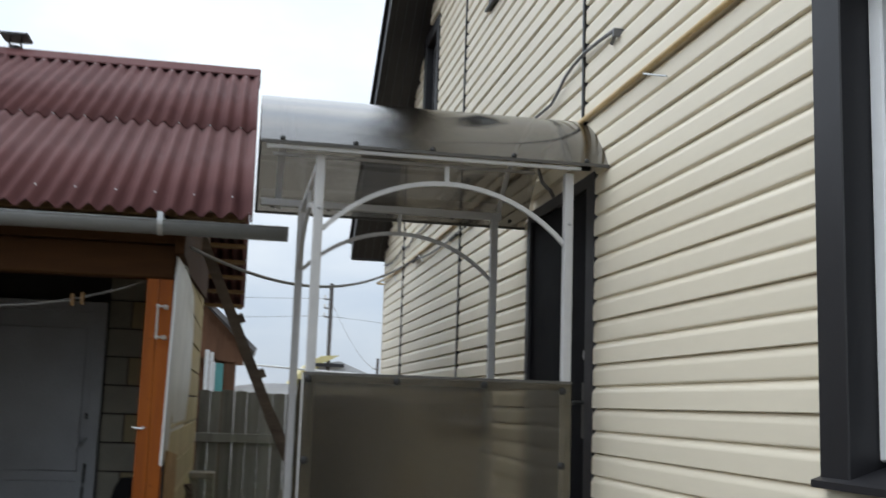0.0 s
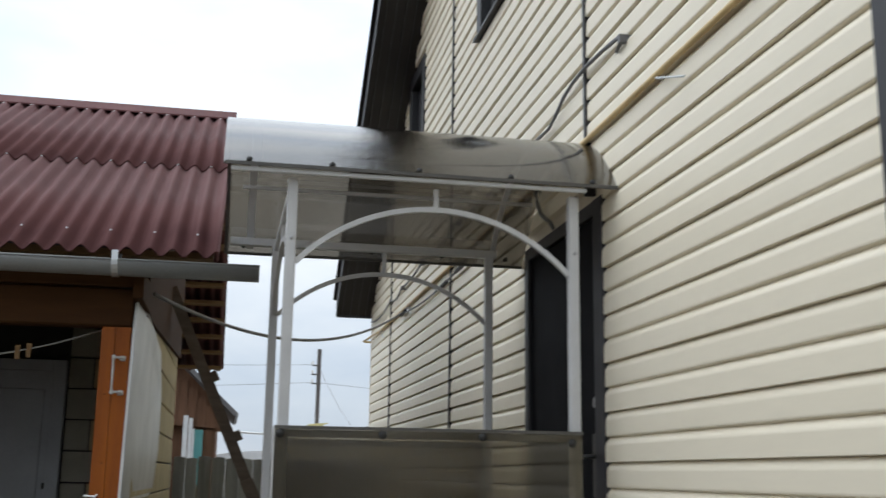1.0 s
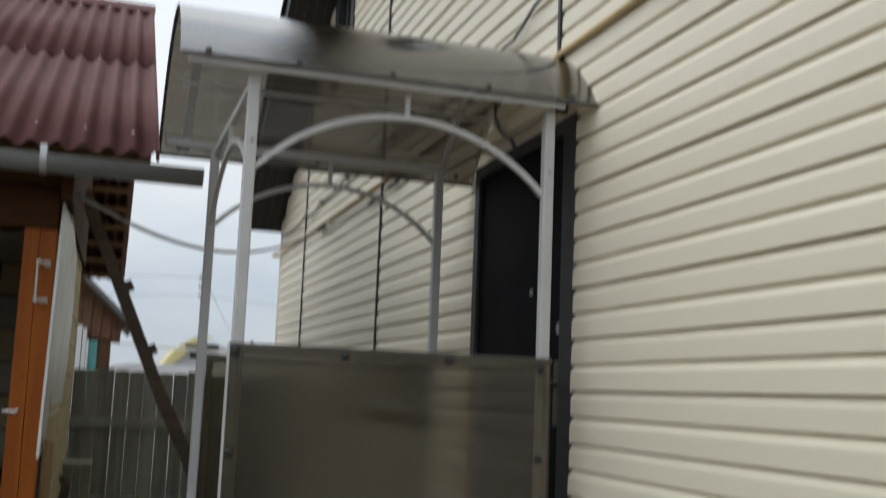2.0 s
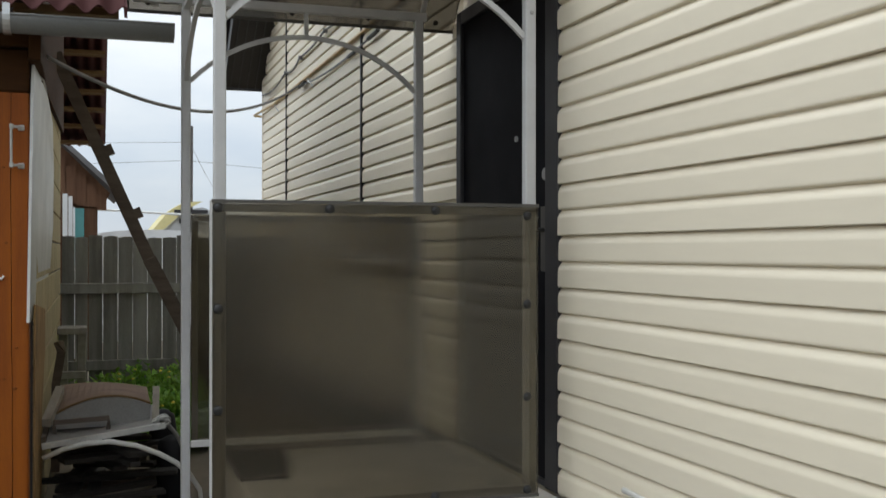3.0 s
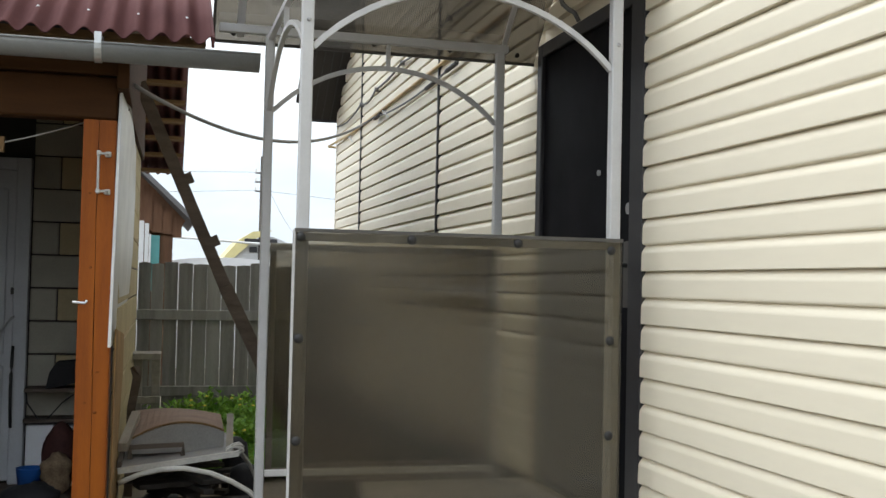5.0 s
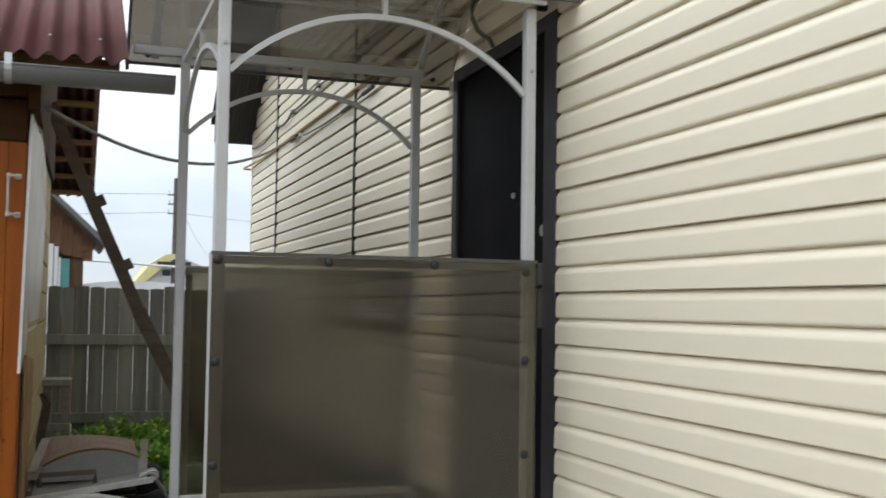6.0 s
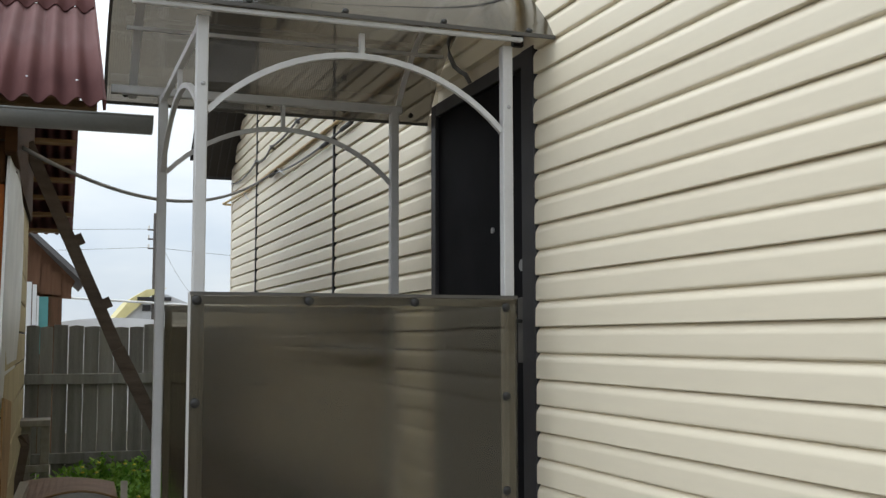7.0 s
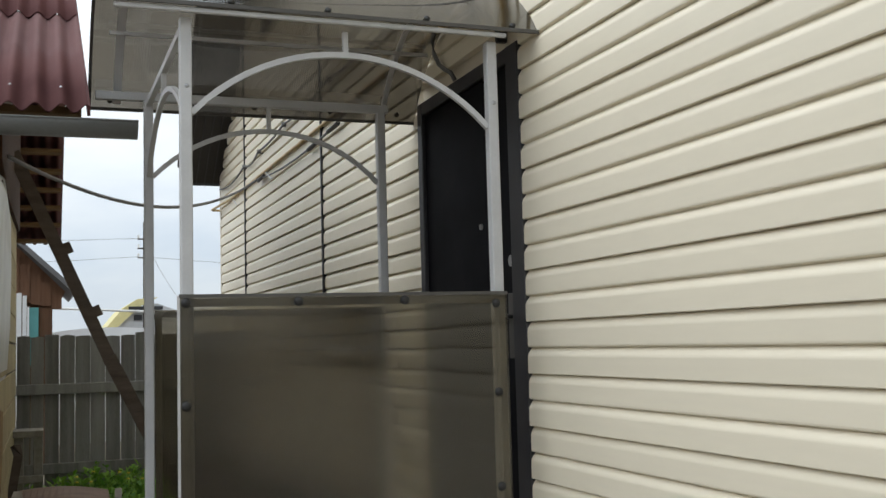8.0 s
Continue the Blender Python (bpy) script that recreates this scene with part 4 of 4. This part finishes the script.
cpart("tray", slab((-1.99, 1.58, 0.405), (-1.46, 1.58, 0.475), (-1.45, 2.5, 0.44), (-1.99, 2.5, 0.43), 0.02), GREYBOARD)
cpart("rim", sweep([(-2.0, 1.565, 0.395), (-1.44, 1.565, 0.468)], 0.026, 0.026), PALE, "pale chipped front rim")
cpart("side_rail", sweep([(-1.995, 1.58, 0.42), (-1.985, 2.5, 0.45)], 0.02, 0.03), OLD_WOOD)
bm = bmesh.new()
cols = 14
ra, rb2 = [], []
for k in range(cols + 1):
    u = k / cols
    x = -1.945 + 0.45 * u
    q = 1 - (2 * u - 1) ** 2
    z = 0.505 + 0.032 * u + 0.060 * q
    ra.append((bm.verts.new((x, 1.86, z)), bm.verts.new((x - 0.006, 1.86, 0.43))))
    rb2.append((bm.verts.new((x + 0.01, 2.42, 0.578 - 0.026 * u + 0.022 * q)), bm.verts.new((x, 2.42, 0.43))))
for k in range(cols):
    bm.faces.new((ra[k][0], ra[k + 1][0], rb2[k + 1][0], rb2[k][0]))
bm.faces.new([p[0] for p in ra] + [p[1] for p in ra][::-1])
bm.faces.new([p[0] for p in rb2] + [p[1] for p in rb2][::-1])
cpart("lid", bm, RUST_LID, "faded brown curved lid")
cpart("lid_front", prism([(-1.945 + 0.45 * k / 12, 0.500 + 0.032 * k / 12 + 0.060 * (1 - (2 * k / 12 - 1) ** 2)) for k in range(13)] + [(-1.5, 0.44), (-1.945, 0.43)], "y", 1.835, 1.858), GREYBOARD)
cpart("lid_edge", sweep([(-1.945 + 0.45 * k / 12, 1.845, 0.508 + 0.032 * k / 12 + 0.060 * (1 - (2 * k / 12 - 1) ** 2)) for k in range(13)], 0.012, n=6), LATH)
cpart("handle_bar", sweep([(-1.95, 1.72, 0.43), (-1.95, 1.70, 0.485), (-1.70, 1.70, 0.495), (-1.70, 1.72, 0.44)], 0.022), OLD_WOOD)
cpart("side_slat", sweep([(-1.985, 1.70, 0.485), (-1.935, 2.13, 0.59)], 0.042, 0.042), PALE_WOOD)
cpart("side_slat", sweep([(-1.478, 1.68, 0.45), (-1.462, 1.94, 0.60)], 0.034, 0.036), PALE_WOOD)
random.seed(5)
bm = bmesh.new()
for k in range(5):
    turns = []
    for j in range(40):
        a = 2 * math.pi * j / 13 + k
        turns.append((-1.455 + (0.034 + 0.012 * math.sin(0.7 * j + k)) * math.cos(a), 1.66 + 0.03 * math.sin(0.37 * j + 2 * k), 0.47 + 0.030 * math.sin(a) + 0.012 * math.cos(0.53 * j + k)))
    sweep(turns, 0.0085, n=5, bm=bm)
tagged(part("rope_bundle", bm, PALE, smooth=True), "tangled pale rope hanging on the cart", "rope")

hoop = thing("pipe_hoop", "bent pale plastic pipe lying over the boards", "pipe", (-1.5, 1.4, 0.3))
hi_ = Matrix.Translation((1.5, -1.4, -0.3))
part("outer_pipe", sweep([(-1.99, 1.42, 0.385), (-1.90, 1.41, 0.425), (-1.80, 1.40, 0.447), (-1.70, 1.40, 0.45), (-1.58, 1.40, 0.425), (-1.48, 1.40, 0.383), (-1.40, 1.40, 0.335), (-1.34, 1.40, 0.28), (-1.29, 1.40, 0.20), (-1.27, 1.42, 0.02)], 0.024, n=8), PALE, hoop, smooth=True).matrix_parent_inverse = hi_
part("inner_pipe", sweep([(-1.44, 2.0, 0.46), (-1.40, 2.0, 0.425), (-1.35, 2.0, 0.36), (-1.31, 2.0, 0.27), (-1.29, 2.0, 0.02)], 0.022, n=8), GREYBOARD, hoop, smooth=True).matrix_parent_inverse = hi_

random.seed(21)
plank_proto = None
for k in range(22):
    L = random.uniform(0.35, 0.62)
    w = random.uniform(0.05, 0.12)
    z = 0.02 + 0.017 * k
    cx, cy = random.uniform(-1.80, -1.64), random.uniform(1.62, 2.3)
    ang = random.uniform(-25, 25) + (90 if k % 3 == 0 else 0)
    if k % 3 == 0:
        cx = random.uniform(-1.9, -1.5)
    # upper planks mostly take the near-black colour that stands for shade
    ob = part("plank", boxes((-L / 2, -w / 2, -0.012, L / 2, w / 2, 0.012), bevel=0.003), random.choice((OLD_WOOD, PALE_WOOD) if k < 6 else (SHADE_WOOD, SHADE_WOOD, SHADE_WOOD, SHADE_WOOD, OLD_WOOD)))
    ob.matrix_basis = pose(cx, cy, z, random.uniform(-2, 2), random.uniform(-2, 2), ang)
    tagged(ob, "old plank of the shade-darkened pile under the cart", "plank", "planks in the pile")
for k, (x, y, h, r) in enumerate(((-1.40, 2.38, 0.47, 0.075), (-1.36, 2.15, 0.36, 0.09))):
    bm = bmesh.new()
    prof = [(r * 0.8, 0.0), (r, 0.05), (r, h * 0.75), (r * 0.85, h * 0.93), (r * 0.3, h)]
    rings = [[bm.verts.new((x + q * math.cos(2 * math.pi * j / 14), y + q * math.sin(2 * math.pi * j / 14), zz)) for j in range(14)] for q, zz in prof]
    for p, q in zip(rings, rings[1:]):
        for j in range(14):
            bm.faces.new((p[j], p[(j + 1) % 14], q[(j + 1) % 14], q[j]))
    bm.faces.new(rings[0][::-1])
    bm.faces.new(rings[-1])
    tagged(part("black_sack", bm, BLACK, smooth=True), "black stuffed sack standing behind the cart", "sack")

# small bench by the wall corner
bench = thing("small_bench", "grey weathered wooden bench by the fence", "bench", (-1.9, 4.6, 0))
bi = Matrix.Translation((1.9, -4.6, 0))
part("seat", boxes((-2.02, 4.46, 0.745, -1.815, 4.75, 0.792), bevel=0.004), BENCH_WOOD, bench).matrix_parent_inverse = bi
for x, y in ((-1.882, 4.50), (-1.882, 4.70), (-2.01, 4.50), (-2.01, 4.70)):
    part("leg", boxes((x, y, 0.02, x + 0.062, y + 0.04, 0.745), bevel=0.003), BENCH_WOOD, bench).matrix_parent_inverse = bi
part("stretcher", boxes((-2.01, 4.472, 0.42, -1.82, 4.498, 0.475), bevel=0.003), BENCH_WOOD, bench).matrix_parent_inverse = bi
tagged(part("corner_stake", sweep([(-1.99, 3.15, 0.0), (-1.985, 3.1, 0.55), (-1.955, 3.1, 0.74), (-1.97, 3.12, 0.80)], 0.05, 0.035), OLD_WOOD), "short dark stake against the side wall", "stake")

# ---- weeds in front of the fence ----
random.seed(33)
verts, faces = [], []


def blade(c, d, L, w, bend):
    s = Vector((-d.y, d.x, 0)).normalized() * w
    m1 = c + d * L * 0.5 + Vector((0, 0, bend))
    tip = c + d * L
    i = len(verts)
    verts.extend([c, m1 - s, tip, m1 + s])
    faces.append((i, i + 1, i + 2, i + 3))


for k in range(900):
    cx, cy = random.uniform(-1.96, -0.85), random.uniform(3.55, 5.35)
    h = (0.20 + 0.24 * (cy - 3.5) / 1.8) * random.uniform(0.6, 1.15) * (0.75 + 0.5 * noise.noise(Vector((cx * 3, cy * 3, 0))))
    for j in range(11):
        a, e = random.uniform(0, 6.28), random.uniform(0.15, 1.2)
        z = h * random.uniform(0.45, 1.0)
        d = Vector((math.cos(a) * math.cos(e), math.sin(a) * math.cos(e), math.sin(e) * 0.8))
        blade(Vector((cx + random.uniform(-.03, .03), cy + random.uniform(-.03, .03), z)), d, random.uniform(0.04, 0.095), random.uniform(0.010, 0.024), random.uniform(0, 0.012))
    blade(Vector((cx, cy, 0)), Vector((random.uniform(-.15, .15), random.uniform(-.15, .15), 1)).normalized(), h, 0.004, 0)
me = bpy.data.meshes.new("weeds")
me.from_pydata([tuple(v) for v in verts], [], faces)
me.materials.append(LEAF)
tagged(new("weeds", me), "fresh green weeds growing along the fence", "weeds", kind="stuff")
for k in range(18):
    cx, cy = random.uniform(-1.90, -1.05), random.uniform(4.0, 5.2)
    z = 0.17 + 0.24 * (cy - 3.5) / 1.8 + random.uniform(0, 0.06)
    f = new("dandelion")
    f.location = (cx, cy, 0)
    tagged(f, "yellow dandelion among the weeds" if k % 9 else "pale dandelion clock among the weeds", "flower", "dandelions")
    part("stem", sweep([(0, 0, 0), (0.01, 0, z)], 0.005, n=5), LEAF, f)
    bm = bmesh.new()
    dome(bm, (0.01, 0, z), 0.015 if k % 9 else 0.018, (0, 0, 1), 9)
    part("flower_head", bm, FLOWER if k % 9 else SHEET_WHITE, f)

# ---- things inside the veranda ----
shelf = thing("wire_shelf", "thin dark wire shelf on the block wall", "shelf", (-2.4, 2.97, 0.4))
si = Matrix.Translation((2.4, -2.97, -0.4))
for z in (0.645, 0.47):
    part("shelf_rail", boxes((-2.57, 2.80, z, -2.27, 2.995, z + 0.02)), OLD_WOOD, shelf).matrix_parent_inverse = si
part("wire_brace", sweep([(-2.56, 2.82, 0.645), (-2.55, 2.82, 0.58), (-2.49, 2.82, 0.49), (-2.44, 2.82, 0.49), (-2.36, 2.82, 0.585), (-2.29, 2.82, 0.64)], 0.009, n=6), RUBBER, shelf).matrix_parent_inverse = si
tagged(part("dark_bag", prism([(-2.455, 0.666), (-2.435, 0.76), (-2.40, 0.815), (-2.29, 0.825), (-2.285, 0.70), (-2.36, 0.68)], "y", 2.80, 2.95), BLACK), "dark cloth bag on the wire shelf", "bag")
tagged(part("white_box", boxes((-2.555, 2.83, 0.101, -2.27, 2.99, 0.455), bevel=0.006), PVC), "white box standing against the block wall", "box")


def lump(name, c, r, m, label, category, rough=0.02):
    """A soft stuffed bag: a flattened ball with folds, sitting flat on its base."""
    bm = bmesh.new()
    bmesh.ops.create_uvsphere(bm, u_segments=20, v_segments=13, radius=1.0, matrix=Matrix.LocRotScale(c, None, r))
    for v in bm.verts:
        d = (v.co - Vector(c)).normalized()
        v.co += d * rough * (noise.noise(v.co * 13) + 0.5 * noise.noise(v.co * 31))
        v.co.z = max(v.co.z, c[2] - r[2] * 0.93)
    tagged(part(name, bm, m, smooth=True), label, category)


lump("maroon_sack", (-2.355, 2.74, 0.285), (0.10, 0.075, 0.195), MAROON, "dark maroon stuffed sack against the white box", "sack")
lump("mottled_bag", (-2.365, 2.60, 0.215), (0.082, 0.06, 0.122), RUSTY, "mottled tan and brown bag leaning on the sack", "bag", 0.03)
lump("black_bag", (-2.45, 2.2, 0.165), (0.15, 0.12, 0.07), BLACK, "limp black bag on the veranda floor", "bag", 0.03)
bm = bmesh.new()
prof = [(0.06, 0.101), (0.075, 0.23), (0.078, 0.235), (0.07, 0.235), (0.055, 0.11)]
rings = [[bm.verts.new((-2.51 + q * math.cos(2 * math.pi * j / 16), 2.70 + q * math.sin(2 * math.pi * j / 16), zz)) for j in range(16)] for q, zz in prof]
for p, q in zip(rings, rings[1:]):
    for j in range(16):
        bm.faces.new((p[j], p[(j + 1) % 16], q[(j + 1) % 16], q[j]))
bm.faces.new(rings[0][::-1])
bm.faces.new(rings[-1])
tagged(part("blue_bucket", bm, BLUE, smooth=True), "small blue plastic bucket on the veranda floor", "bucket")
tagged(part("door_mat", boxes((-3.3, 2.05, 0.101, -2.59, 2.47, 0.118), bevel=0.004), MAROON), "dark maroon mat in front of the veranda door", "mat")
line = thing("washing_line", "thin line with a wooden peg under the veranda ceiling", "line", (-2.9, 1.4, 2.0))
lv = Matrix.Translation((2.9, -1.4, -2.0))
part("cord", sweep(catenary((-2.98, 1.12, 1.84), (-2.14, 1.16, 2.03), 0.04, 10), 0.008, n=6), GREYBOARD, line).matrix_parent_inverse = lv
for x, z in ((-2.50, 1.91), (-2.55, 1.90)):
    part("peg", boxes((x - 0.01, 1.13, z - 0.04, x + 0.01, 1.155, z + 0.025)), LATH, line).matrix_parent_inverse = lv

# ---- beyond the fence ----
shed = thing("far_shed", "red-brown wooden shed with a grey-edged low roof", "shed", (-2.8, 9.5, 0))
sh = Matrix.Translation((2.8, -9.5, 0))


def fpart(name, bm, m, parent, inv, label=""):
    ob = part(name, bm, m, parent, label)
    ob.matrix_parent_inverse = inv
    return ob


fpart("wall", boxes((-4.6, 9.62, 0, -1.72, 12, 1.92)), SHED_WOOD, shed, sh)
fpart("gable_boarding", prism([(-4.6, 1.92), (-1.64, 1.92), (-1.58, 2.05), (-2.05, 2.52), (-2.9, 3.32), (-4.6, 2.2)], "y", 9.52, 9.62), SHED_WOOD, shed, sh)
random.seed(14)
for k in range(9):
    x = -1.62 - 0.115 * k
    fpart("board", boxes((x - 0.107, 9.49, 1.86 + 0.015 * k + random.uniform(-0.02, 0.02), x, 9.518, 2.05 + 0.105 * k)), SHED_WOOD, shed, sh)
fpart("roof", sweep([(-1.475, 10.6, 2.045), (-2.9, 10.6, 3.375)], 2.6, 0.055, up=(0, 0, 1)), FAR_ROOF, shed, sh, "grey roof slope")
fpart("roof", sweep([(-2.9, 10.6, 3.375), (-4.9, 10.6, 2.1)], 2.6, 0.06, up=(0, 0, 1)), FAR_ROOF, shed, sh)
fpart("corner_panel", boxes((-1.865, 9.52, 0, -1.735, 9.62, 1.87)), SHED_WOOD, shed, sh)
fpart("window", boxes((-1.975, 9.44, 1.2, -1.872, 9.50, 1.862)), TEAL, shed, sh, "small teal painted window")
fpart("white_trim", boxes((-1.995, 9.40, 0.1, -1.972, 9.47, 1.872)), PVC, shed, sh, "white painted trim")
fpart("white_trim", boxes((-2.045, 9.40, 0.1, -2.0, 9.47, 2.0)), PVC, shed, sh)
fpart("white_trim", boxes((-2.11, 9.40, 0.1, -2.055, 9.47, 2.03)), PVC, shed, sh)

gh = thing("greenhouse_tunnel", "low arched greenhouse with a pale film cover", "greenhouse", (-0.8, 13.5, 0))
gh_i = Matrix.Translation((0.8, -13.5, 0))
fpart("cover", prism([(-2.15, 0.0)] + [(-0.9 + 1.25 * math.cos(math.pi - math.pi * k / 20), 1.42 + 0.27 * math.sin(math.pi * k / 20)) for k in range(21)] + [(0.35, 0.0)], "y", 12.95, 15.0), PVC, gh, gh_i)
fpart("top_rail", sweep([(-2.25, 12.9, 2.01), (0.4, 12.9, 1.875)], 0.035, n=8), SHEET_WHITE, gh, gh_i, "white ridge pipe")
fpart("rail_post", sweep([(-2.2, 12.9, 0.0), (-2.2, 12.9, 2.0)], 0.035, n=8), SHEET_WHITE, gh, gh_i)
fpart("rail_post", sweep([(0.35, 12.9, 0.0), (0.35, 12.9, 1.875)], 0.035, n=8), SHEET_WHITE, gh, gh_i)

fh = thing("far_house", "pale grey house with a yellow roof in the distance", "house", (1.5, 36, 0))
fhi = Matrix.Translation((-1.5, -36, 0))
fpart("wall", prism([(0.35, 0), (3.6, 0), (3.6, 2.3), (1.95, 2.95), (1.15, 2.80), (0.35, 1.98)], "y", 35, 40), FAR_WALL, fh, fhi)
fpart("roof", prism([(0.05, 1.92), (0.75, 2.78), (1.25, 3.10), (1.95, 3.16), (1.35, 2.84), (0.42, 1.98)], "y", 34.8, 40), YELLOW_ROOF, fh, fhi)
fpart("dormer_roof", boxes((0.95, 34.7, 2.72, 2.1, 35.0, 2.84)), DARK_METAL, fh, fhi)
fpart("window", boxes((1.14, 34.95, 2.36, 1.42, 35.02, 2.56)), DARK_METAL, fh, fhi)
fpart("window", boxes((1.75, 34.95, 2.36, 2.05, 35.02, 2.56)), DARK_METAL, fh, fhi)

for (px, py, top) in ((1.52, 35.0, 5.82), (5.9, 55.0, 3.96)):
    pole = thing("power_pole", "dark wooden power pole with a cross arm", "pole", (px, py, 0))
    part("shaft", sweep([(0, 0, 0), (0.02, 0, top)], 0.15, n=8), POLE, pole)
    for dz in (0.62, 0.95, 1.28):
        part("cross_arm", boxes((-0.24, -0.04, top - dz, 0.10, 0.04, top - dz + 0.05)), POLE, pole)
        part("insulator", sweep([(-0.21, 0, top - dz + 0.05), (-0.21, 0, top - dz + 0.17)], 0.07, n=8), SHEET_WHITE, pole)
for a, b in (((1.3, 35, 5.25), (-30, 32, 5.6)), ((1.5, 35, 5.25), (5.9, 55, 3.3)), ((5.9, 55, 3.3), (40, 60, 5.4)), ((1.3, 35, 4.6), (-30, 36, 4.6)), ((1.5, 35, 4.6), (30, 36, 4.2))):
    tagged(part("power_line", sweep(catenary(a, b, 0.5, 16), 0.014, n=5), CABLE), "thin overhead power line", "wire", "power lines")

# white plastic tube end clipped on the siding
tagged(part("plastic_tube", sweep([(-0.028, -0.46, 0.525), (-0.028, -0.80, 0.515)], 0.022, n=8), SHEET_WHITE, smooth=True), "short white plastic tube fixed on the siding", "tube")

# the cart and the veranda's things stand on raised ground
LIFT = {"hand_cart": 0.04, "rope_bundle": 0.04, "pipe_hoop": 0.02, "wire_shelf": 0.035, "dark_bag": 0.035, "white_box": 0.035, "maroon_sack": 0.035, "mottled_bag": 0.035, "black_bag": 0.035,
        "blue_bucket": 0.035, "door_mat": 0.035, "door_2": 0.035, "veranda_floor": 0.035}
for ob in list(scene.collection.objects):
    if ob.parent is None and ob.name.split(".")[0] in LIFT:
        ob.matrix_basis = Matrix.Translation((0, 0, LIFT[ob.name.split(".")[0]])) @ ob.matrix_basis

# ---- block pieces of the veranda walls ----
random.seed(8)
row = 0
z = 0.105
while z < 2.38:
    edges = (-2.575, -2.42, -2.173) if row % 2 else (-2.575, -2.173)
    for k in range(len(edges) - 1):
        part("block", boxes((edges[k], B_Y + random.uniform(0, 0.004), z, edges[k + 1] - 0.008, B_Y + 0.035, z + 0.186), bevel=0.004), PLASTER if k else BLOCK, wall_back)
    z += 0.196
    row += 1
z, row = 0.02, 0
while z < 3.9:
    y = 1.46 - (0.2 if row % 2 else 0.0)
    top = z + 0.188
    while y < 5.25:
        y0, y1 = max(y, 1.46), min(y + 0.388, 5.245)
        roof_y0 = 1.45 + (top - 2.5) / ((RG_Z - 0.1 - 2.5) / (RG_Y - 1.45)) if top > 2.5 else 1.45
        y0 = max(y0, roof_y0)
        if y1 - y0 > 0.05 and not (top > 3.4 and y1 > 4.8):
            part("block", boxes((V_X - 0.002, y0, z, V_X + 0.016, y1, top), bevel=0.004), PLASTER, wall_gable)
        y += 0.40
    z += 0.20
    row += 1

# ---- siding panels: two laps each ----
LAP = 0.1025
PROFILE = [(0.019, 0.000), (-0.017, 0.000), (-0.019, 0.003), (-0.0185, 0.066)]
PROFILE += [(-0.0185 + 0.0195 * (k / 7) ** 1.7, 0.066 + 0.034 * k / 7) for k in range(1, 8)]
PROFILE += [(-0.002, 0.1022), (-0.012, 0.1036), (-0.0155, 0.107), (-0.0165, 0.112), (-0.016, 0.168)]
PROFILE += [(-0.016 + 0.018 * (k / 7) ** 1.7, 0.168 + 0.036 * k / 7) for k in range(1, 8)] + [(0.019, 0.204)]
z = 2.234 - 9 * 2 * LAP
while z < RIDGE_Z - 0.1:
    top = z + 2 * LAP
    half = (RIDGE_Z - z - LAP) / SLOPE
    spans = [(max(Y_NEAR, RIDGE_Y - half), min(Y_FAR - 0.045, RIDGE_Y + half))]
    blocks = [(o[0], o[1]) for o in OPENINGS if min(top, o[3]) - max(z, o[2]) > 0.06] + [(s - 0.017, s + 0.017) for s in SEAMS]
    for b0, b1 in blocks:
        nxt = []
        for a0, a1 in spans:
            if b1 <= a0 or b0 >= a1:
                nxt.append((a0, a1))
            else:
                if b0 - a0 > 0.03:
                    nxt.append((a0, b0))
                if a1 - b1 > 0.03:
                    nxt.append((b1, a1))
        spans = nxt
    for a0, a1 in spans:
        bm = bmesh.new()
        j = random.uniform(-0.0012, 0.0012)
        r0 = [bm.verts.new((x + j, a0, z + h)) for x, h in PROFILE]
        r1 = [bm.verts.new((x + j, a1, z + h)) for x, h in PROFILE]
        for k in range(len(PROFILE) - 1):
            bm.faces.new((r0[k], r1[k], r1[k + 1], r0[k + 1]))
        bm.faces.new(r0[::-1])
        bm.faces.new(r1)
        part("siding_panel", bm, VINYL, wall_west)
    z = top
